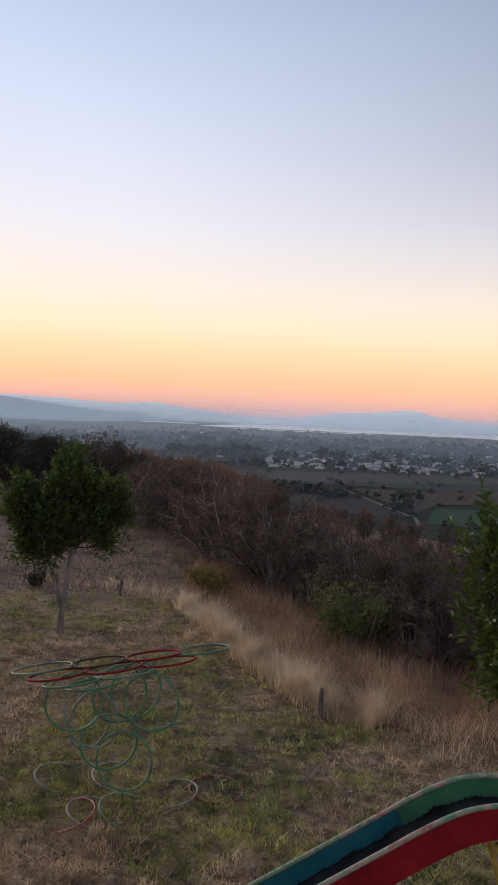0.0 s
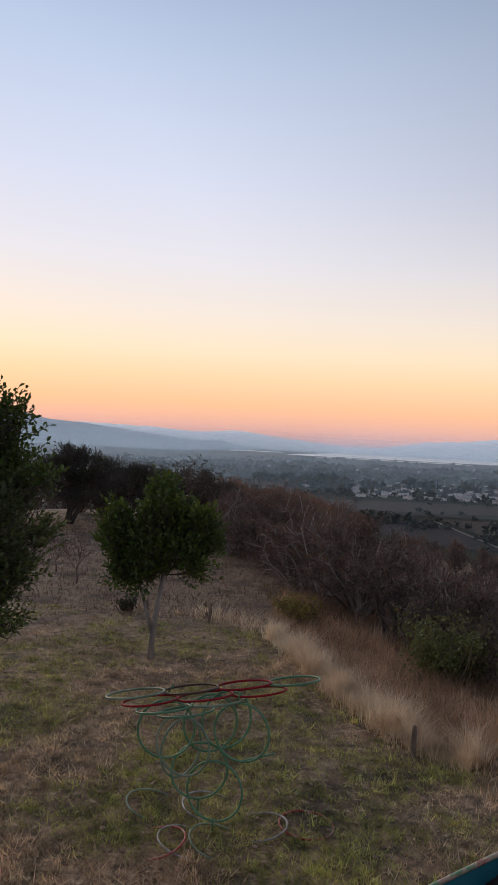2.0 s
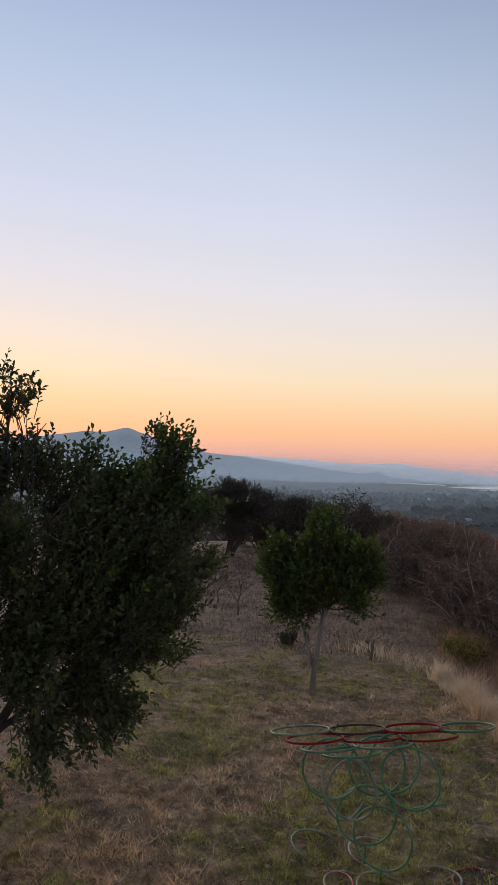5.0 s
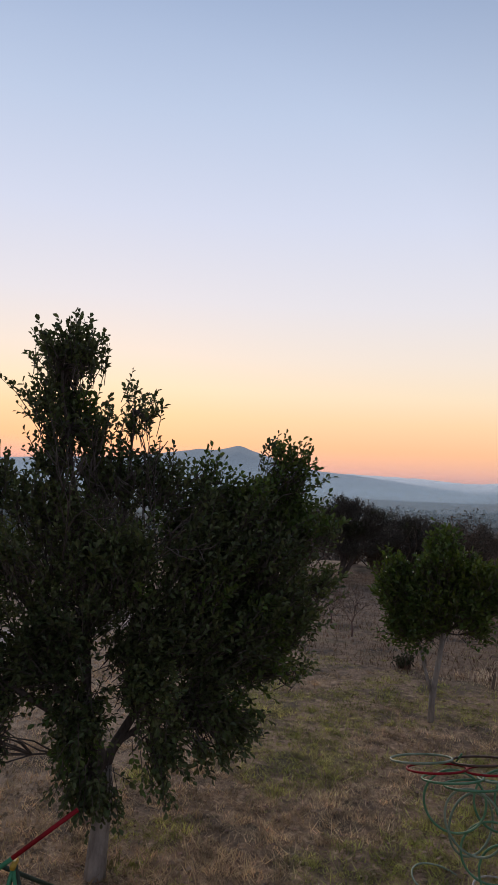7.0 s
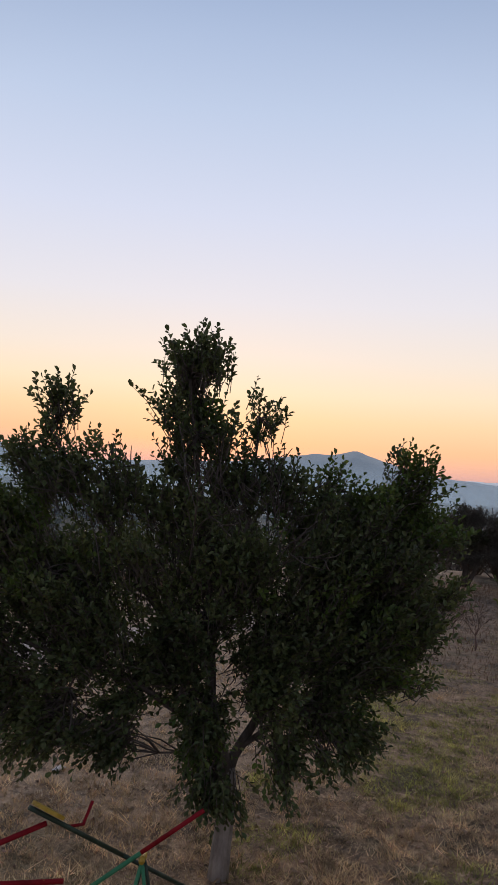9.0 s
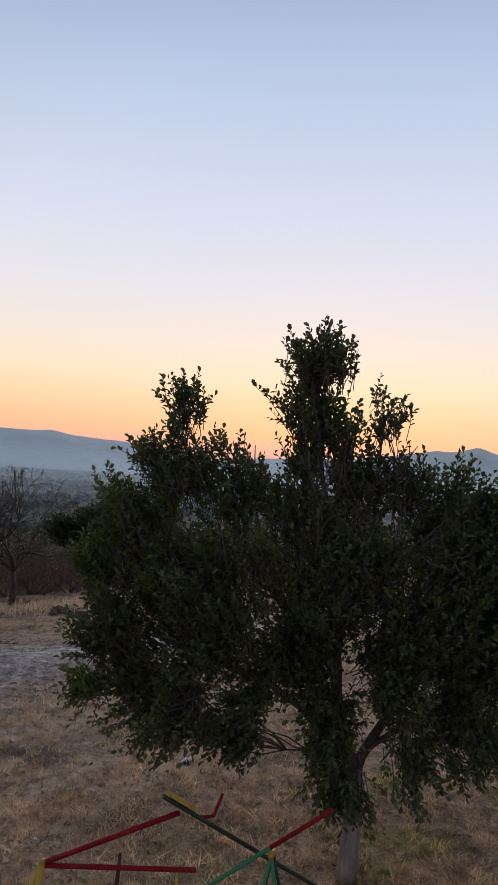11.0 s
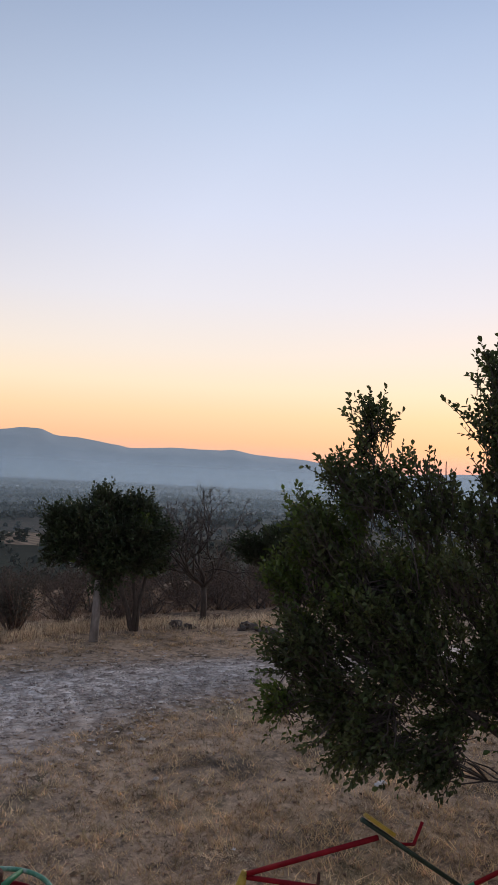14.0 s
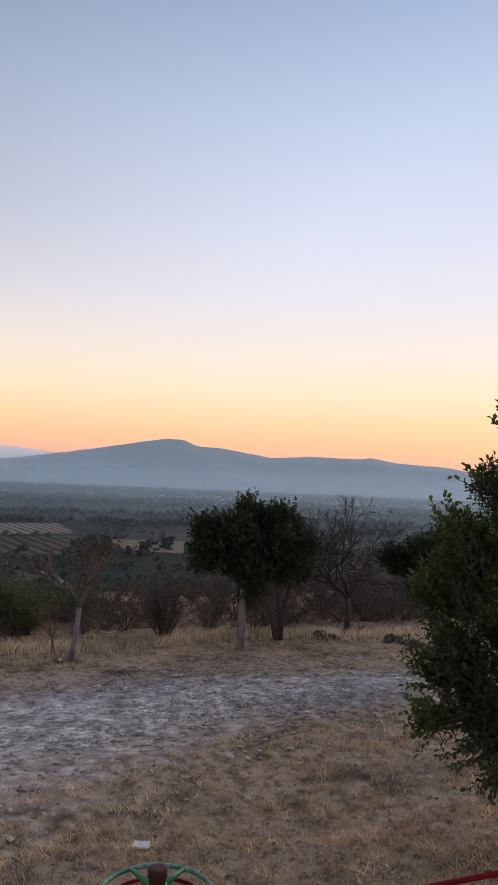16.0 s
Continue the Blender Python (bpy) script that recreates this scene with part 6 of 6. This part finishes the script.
# ---- play equipment ----
def hoop_climber():
    root = empty("hoop_climber", (-1.2, 5.85, 0), "climbing frame of welded red and green steel hoops", "climbing frame")
    rng = random.Random(3)
    R, r = 0.225, 0.0092
    tilt = Matrix.Rotation(radians(-9), 3, "Y") @ Matrix.Rotation(radians(-8), 3, "X")
    top = [(-1.9, 0.0, 0.0, M_HOOP_PALE), (-1.49, 0.0, 0.0, M_BLACK), (-1.08, 0.0, 0.0, M_RED), (-0.68, 0.0, 0.0, M_HOOP), (-1.78, -0.05, -0.05, M_RED), (-1.37, -0.05, -0.05, M_RED), (-0.95, -0.05, -0.05, M_RED),
           (-1.66, -0.1, -0.1, M_HOOP), (-1.5, -0.12, -0.14, M_HOOP), (-1.28, -0.08, -0.09, M_HOOP_PALE)]
    for x, dy, dz, mat in top:
        child("hoop", Bag().torus((x + 1.2, 5.7 + 0.41 * (x + 1.9) + dy - 5.85, 1.045 + 0.045 * (x + 1.9) + dz), R, r, tilt, wobble=0.02, rng=rng).mesh("hoop", mat), root)
    upright = [(-0.45, -0.1, 0.77, 8, M_HOOP), (-0.28, -0.25, 0.71, -14, M_HOOP_PALE), (-0.13, 0.12, 0.77, 22, M_HOOP), (0.15, -0.05, 0.78, -8, M_HOOP), (0.0, 0.15, 0.8, 35, M_HOOP),
               (-0.19, 0.05, 0.40, 15, M_HOOP), (-0.03, -0.15, 0.34, -5, M_HOOP), (-0.36, 0.1, 0.55, 55, M_HOOP_PALE)]
    for x, y, z, a, mat in upright:
        turn = (Matrix.Rotation(radians(a), 3, "Z") @ Matrix.Rotation(radians(86), 3, "X"))
        child("hoop", Bag().torus((x, y, z), R, r, turn, wobble=0.015, rng=rng).mesh("hoop", mat), root)
    flat = [(0.69, 0.15, 3, M_RED_WORN), (0.32, 0.03, -9, M_WHITE), (-0.14, 0.28, 8, M_WHITE), (-0.2, -0.32, 13, M_WHITE), (-0.42, -0.38, -14, M_RED_WORN), (0.03, -0.27, 15, M_HOOP_PALE), (-0.6, 0.2, 14, M_HOOP_PALE)]
    for x, y, lean, mat in flat:
        turn = Matrix.Rotation(radians(lean), 3, "Y") @ Matrix.Rotation(radians(rng.uniform(-4, 4)), 3, "X")
        child("hoop", Bag().torus((x, y, 0.008), R, r * 0.85, turn, wobble=0.02, rng=rng).mesh("hoop", mat), root)
    for p, q in [((-0.5, 0.15, 0.98), (-0.45, 0.1, 1.06)), ((0.1, 0.0, 1.0), (0.12, 0.0, 1.08)), ((0.15, -0.05, 0.55), (0.42, 0.05, 0.6)), ((-0.03, -0.15, 0.03), (-0.03, -0.15, 0.12)), ((-0.19, 0.05, 0.03), (-0.19, 0.05, 0.18))]:
        child("connecting_bar", Bag().tube([p, q], 0.008, 8).mesh("connecting_bar", M_HOOP), root)


hoop_climber()


def slide():
    root = empty("playground_slide", (0.85, 3.62, 0), "painted steel playground slide in chipped red, green and teal", "slide")
    W = 0.155
    # centre line of the rails, from the platform down to the lawn
    prof = [(0.75, 1.235), (0.45, 1.25), (0.25, 1.262), (0.08, 1.255), (-0.08, 1.21), (-0.25, 1.12), (-0.42, 1.013), (-0.62, 0.887), (-0.85, 0.742), (-1.1, 0.585), (-1.32, 0.446), (-1.55, 0.31), (-1.8, 0.22), (-2.05, 0.2)]
    fine = []
    for i in range(len(prof) - 1):
        for k in range(6):
            t = k / 6
            p0, p1, p2, p3 = prof[max(i - 1, 0)], prof[i], prof[i + 1], prof[min(i + 2, len(prof) - 1)]
            fine.append(tuple(0.5 * (2 * b + (c - a) * t + (2 * a - 5 * b + 4 * c - d) * t * t + (3 * b - a - 3 * c + d) * t ** 3) for a, b, c, d in zip(p0, p1, p2, p3)))
    fine.append(prof[-1])
    n = len(fine)
    nor = []
    for i in range(n):
        a, b = fine[max(i - 1, 0)], fine[min(i + 1, n - 1)]
        dx, dz = b[0] - a[0], b[1] - a[1]
        L = math.hypot(dx, dz)
        nor.append((dz / L, -dx / L) if -dx / L < 0 else (-dz / L, dx / L))

    def strip(i0, i1, y, lo, hi, th):
        bag = Bag()
        V, F = [], []
        for i in range(i0, i1 + 1):
            (x, z), (nx, nz) = fine[i], nor[i]
            for yy in (y - th / 2, y + th / 2):
                V.append((x + nx * lo, yy, z + nz * lo))
                V.append((x + nx * hi, yy, z + nz * hi))
        m = i1 - i0
        for i in range(m):
            a, b = 4 * i, 4 * i + 4
            F += [(a, a + 1, b + 1, b), (a + 2, b + 2, b + 3, a + 3), (a, b, b + 2, a + 2), (a + 1, a + 3, b + 3, b + 1)]
        F += [(0, 2, 3, 1), (4 * m, 4 * m + 1, 4 * m + 3, 4 * m + 2)]
        bag.add(V, F)
        return bag

    cut = 33
    child("side_wall", strip(0, cut, W, 0.0, 0.2, 0.012).mesh("side_wall", M_GREEN, False), root, "green side wall of the crest")
    teal = child("side_wall", strip(cut, n - 1, W, 0.0, 0.2, 0.012).mesh("side_wall", M_BLUE, False), root, "teal side wall of the chute")
    child("side_wall", strip(0, n - 1, -W, 0.0, 0.165, 0.012).mesh("side_wall", M_RED, False), root, "red side wall")
    V, F = [], []
    for i in range(n):
        (x, z), (nx, nz) = fine[i], nor[i]
        for yy, dd in ((-W, 0.115), (W, 0.115), (W, 0.127), (-W, 0.127)):
            V.append((x + nx * dd, yy, z + nz * dd))
    for i in range(n - 1):
        for k in range(4):
            F.append((4 * i + k, 4 * i + (k + 1) % 4, 4 * i + 4 + (k + 1) % 4, 4 * i + 4 + k))
    b = Bag()
    b.add(V, F)
    child("chute", b.mesh("chute", M_CHUTE, False), root, "dark worn chute")
    V, F = [], []
    m = (n - 1) * 4
    for i in range(m + 1):
        k, t = min(i // 4, n - 2), i / 4 - min(i // 4, n - 2)
        x, z = (p + (q - p) * t for p, q in zip(fine[k], fine[k + 1]))
        nx, nz = nor[k]
        up = 0.006 + 0.03 * max(0.0, noise.noise(Vector((x * 9, 3.0, 0))) + 0.1) + 0.014 * noise.noise(Vector((x * 50, 0, 0)))
        for yy, dd in ((W - 0.0105, 0.114), (W - 0.0105, 0.114 - max(up, 0.003)), (W - 0.006, 0.114 - max(up, 0.003))):
            V.append((x + nx * dd, yy, z + nz * dd))
    for i in range(m):
        F += [(3 * i, 3 * i + 1, 3 * i + 4, 3 * i + 3), (3 * i + 1, 3 * i + 2, 3 * i + 5, 3 * i + 4)]
    b = Bag()
    b.add(V, F)
    child("flaked_edge", b.mesh("flaked_edge", M_CHUTE, False), teal, "dark rust where the paint has flaked off")
    for y in (W, -W):
        child("rail", Bag().tube([(x, y, z) for x, z in fine[:9]], 0.0135, 8).mesh("rail", M_WHITE), root, "chipped white rail end")
        child("rail", Bag().tube([(x, y, z) for x, z in fine[8:]], 0.0135, 8).mesh("rail", M_CHIPPED), root, "rail of flaking red and green paint")
    for y in (-W + 0.02, W - 0.02):
        child("leg", Bag().tube([(0.12, y, 1.06), (0.5, y * 1.5, -0.05)], 0.017, 8).mesh("leg", M_YELLOW), root, "yellow steel leg")
        child("leg", Bag().tube([(0.72, y, 1.03), (0.95, y * 1.5, -0.05)], 0.017, 8).mesh("leg", M_YELLOW), root, "yellow steel leg")
        child("leg", Bag().tube([(-1.25, y, 0.3), (-1.25, y, -0.05)], 0.017, 8).mesh("leg", M_YELLOW), root, "yellow steel leg")


slide()


def seesaw(name, label, seat_end, far_end, colours, pivot, seat=True, stand=True):
    """A tube beam over an A-shaped stand, with a flat seat."""
    a, b, p = Vector(seat_end), Vector(far_end), Vector(pivot)
    base = Vector((p.x, p.y, 0))
    root = empty(name, base, label, "seesaw", "seesaws by the ficus")
    a, b, p = a - base, b - base, p - base
    mid = a.lerp(b, colours[2])
    beam = child("beam", Bag().tube([a, a.lerp(mid, 0.5), mid], 0.0155, 10).mesh("beam", colours[0]), root)
    child("beam", Bag().tube([mid, mid.lerp(b, 0.5), b], 0.0155, 10).mesh("beam", colours[1]), root)
    d = (b - a).normalized()
    s = Vector((0, 0, 1)).cross(d).normalized()
    if seat:
        u = d.cross(s)
        if u.z < 0:
            u = -u
        bag = Bag()
        V, F = [], []
        n = 20
        for zz in (0.022, 0.045):
            for k in range(n):
                an = 2 * math.pi * k / n
                V.append(a + d * (0.14 + 0.13 * math.cos(an)) + s * 0.06 * math.copysign(abs(math.sin(an)) ** 0.7, math.sin(an)) + u * zz)
        F.append(tuple(range(n - 1, -1, -1)))
        F.append(tuple(range(n, 2 * n)))
        F += [(k, (k + 1) % n, n + (k + 1) % n, n + k) for k in range(n)]
        bag.add(V, F)
        child("seat", bag.mesh("seat", M_YELLOW, False), beam, "worn yellow rounded seat")
    if not stand:
        return root, a, d, s
    child("knuckle", Bag().tube([p + s * 0.05 - Vector((0, 0, 0.035)), p - s * 0.05 - Vector((0, 0, 0.035))], 0.02, 10).mesh("knuckle", M_YELLOW), root, "yellow pivot sleeve")
    for q in (1, -1):
        for e in (1, -1):
            foot = Vector((p.x, p.y, 0)) + s * 0.12 * q + d * 0.16 * e
            foot.z = -0.05
            child("leg", Bag().tube([p + s * 0.03 * q - Vector((0, 0, 0.04)), foot], 0.013, 8).mesh("leg", M_DGREEN if q > 0 else M_GREEN), root)
    return root, a, d, s


r1, a1, d1, s1 = seesaw("seesaw", "dark-green seesaw with a yellow seat raised high", (-4.25, 2.9, 1.02), (-4.03, 4.35, 0.02), (M_DGREEN, M_DGREEN, 0.5), (-4.15, 3.5, 0.6), stand=False)
b0 = Vector((-4.15, 3.5, 0))
child("handle", Bag().tube([Vector((-4.22, 3.2, 0.82)) - b0, Vector((-4.26, 3.36, 0.77)) - b0, Vector((-4.26, 3.43, 0.9)) - b0], 0.012, 8).mesh("handle", M_RED), r1, "red bent handle")
seesaw("seesaw", "green seesaw with a red far end, tilted", (-4.5, 3.27, 0.1), (-3.63, 3.82, 0.91), (M_GREEN, M_RED, 0.62), (-3.95, 3.62, 0.6), seat=False)


def red_frame():
    root = empty("seesaw", (-4.87, 2.46, 0), "red steel bars on a yellow A-shaped stand beside the seesaws", "seesaw")
    o = Vector((-4.87, 2.46, 0))

    def bar(nm, p, q, r, mat, lab=""):
        child(nm, Bag().tube([Vector(p) - o, (Vector(p) + Vector(q)) / 2 - o, Vector(q) - o], r, 10).mesh(nm, mat), root, lab)

    bar("bar", (-4.87, 2.46, 0.5), (-4.27, 3.06, 0.87), 0.017, M_RED)
    bar("bar", (-4.87, 2.46, 0.485), (-4.22, 3.19, 0.485), 0.017, M_RED)
    bar("pin", (-4.3, 3.1, 0.5), (-4.3, 3.1, -0.03), 0.009, M_YELLOW, "thin yellow pin")
    bar("leg", (-4.87, 2.46, 0.52), (-5.02, 2.3, -0.05), 0.022, M_YELLOW, "yellow leg")
    bar("leg", (-4.87, 2.46, 0.52), (-4.85, 2.34, -0.05), 0.022, M_YELLOW, "yellow leg")
    bar("prong", (-4.56, 2.83, 0.57), (-4.62, 2.82, -0.03), 0.01, M_RUST, "rusty prong")
    bar("prong", (-4.56, 2.83, 0.57), (-4.52, 2.78, -0.03), 0.01, M_RUST, "rusty prong")


red_frame()


def carousel():
    x, y, z = -4.27, 0.665, 1.065
    root = empty("carousel_wheel", (x, y, 0), "green steering wheel of a small carousel on a rusty post", "carousel")
    flat = Matrix.Identity(3)
    wheel = child("wheel", Bag().torus((0, 0, z), 0.28, 0.012, flat, 56, 10).mesh("wheel", M_GREEN_PALE), root, "worn green wheel")
    child("ring", Bag().torus((0, 0, z - 0.05), 0.25, 0.01, flat, 48, 8).mesh("ring", M_RED), root, "red ring under the wheel")
    for k in range(6):
        a = k * math.pi / 3 + 0.25
        child("spoke", Bag().tube([(0.03 * math.cos(a), 0.03 * math.sin(a), z + 0.012), (0.16 * math.cos(a), 0.16 * math.sin(a), z + 0.01), (0.28 * math.cos(a), 0.28 * math.sin(a), z)], [0.02, 0.016, 0.011], 8).mesh("spoke", M_GREEN), wheel)
    hub = child("hub", Bag().tube([(0, 0, z - 0.1), (0, 0, z + 0.0), (0, 0, z + 0.02), (0, 0, z + 0.055)], [0.035, 0.04, 0.065, 0.045], 16).mesh("hub", M_GREEN), root)
    child("cap", Bag().tube([(0, 0, z + 0.045), (0, 0, z + 0.05), (0, 0, z + 0.085), (0, 0, z + 0.09), (0, 0, z + 0.125), (0, 0, z + 0.13)], [0.036, 0.042, 0.042, 0.048, 0.048, 0.036], 16).mesh("cap", M_RUST), hub, "rusty brown cap")
    child("post", Bag().tube([(0, 0, -0.05), (0, 0, z - 0.08)], 0.035, 12).mesh("post", M_RUST), root, "rusty post")


carousel()


# ---- small things ----
def rock(name, x, y, r, seed, label):
    bm = bmesh.new()
    bmesh.ops.create_icosphere(bm, subdivisions=2, radius=1)
    for v in bm.verts:
        n = v.co.normalized()
        f = 0.85 + 0.7 * noise.noise(n * 1.3 + Vector((seed, 0, 0))) + 0.4 * noise.noise(n * 3.5 + Vector((0, seed, 0)))
        v.co = Vector((n.x * r * f * 1.25, n.y * r * f, n.z * r * f * 0.6))
    me = bpy.data.meshes.new(name)
    bm.to_mesh(me)
    bm.free()
    me.materials.append(M_ROCK)
    ob = new(name, me)
    ob.matrix_basis = pose(x, y, h(x, y) + r * 0.3, 0, 0, seed * 40)
    tagged(ob, label, "rock", "rocks by the far brim")


for k, (x, y, r) in enumerate([(-13.9, 8.05, 0.17), (-13.4, 8.25, 0.15), (-13.6, 8.15, 0.08), (-14.5, 6.75, 0.16), (-14.3, 6.95, 0.1), (-13.75, 7.85, 0.07)]):
    rock("rock", x, y, r, k + 1, "dark rough rock half sunk in dry grass")


def stake(x, y, hh, r, seed):
    rng = np.random.default_rng(seed)
    pts = [(0, 0, -0.1), (0.01, 0.0, hh * 0.4), (0.015, 0.01, hh * 0.8), (0.02, 0.01, hh)]
    ob = new("fence_post", Bag().tube(pts, [r, r * 1.05, r * 0.95, r * 0.6], 7).mesh("fence_post", M_WOOD, False))
    ob.matrix_basis = pose(x, y, h(x, y), rng.uniform(-4, 4), rng.uniform(-4, 4), 0)
    tagged(ob, "short weathered wooden post in dry grass", "post", "old fence posts")


for k, (x, y, hh, r) in enumerate([(0.47, 7.6, 0.32, 0.028), (-2.5, 12.45, 0.26, 0.026), (-3.72, 12.95, 0.2, 0.04), (-6.6, 13.2, 0.15, 0.04)]):
    stake(x, y, hh, r, k)


def scrap(name, x, y, sx, sy, sz, seed, label, cat):
    bm = bmesh.new()
    bmesh.ops.create_grid(bm, x_segments=8, y_segments=8, size=0.5)
    for v in bm.verts:
        v.co.z = (0.2 if seed == 2 else 0.6) * noise.noise(v.co * 3 + Vector((seed, 0, 0))) + 0.5
        v.co.x *= 1 + 0.2 * noise.noise(v.co * 2)
    ext = bmesh.ops.solidify(bm, geom=bm.faces[:], thickness=0.25)
    for v in bm.verts:
        v.co = Vector((v.co.x * sx, v.co.y * sy, v.co.z * sz))
    me = bpy.data.meshes.new(name)
    bm.to_mesh(me)
    bm.free()
    me.materials.append(M_PAPER)
    ob = new(name, me)
    ob.matrix_basis = pose(x, y, h(x, y) + 0.01, 0, 0, seed * 33)
    tagged(ob, label, cat)


scrap("foam_box", -6.92, 1.27, 0.14, 0.11, 0.05, 2, "white foam food box lying on bare ground", "litter")
scrap("paper_scrap", -6.57, 5.17, 0.14, 0.06, 0.05, 3, "crumpled white paper scrap on dry grass", "litter")
scrap("paper_scrap", -6.05, 3.1, 0.035, 0.03, 0.02, 4, "tiny white paper scrap on dry grass", "litter")
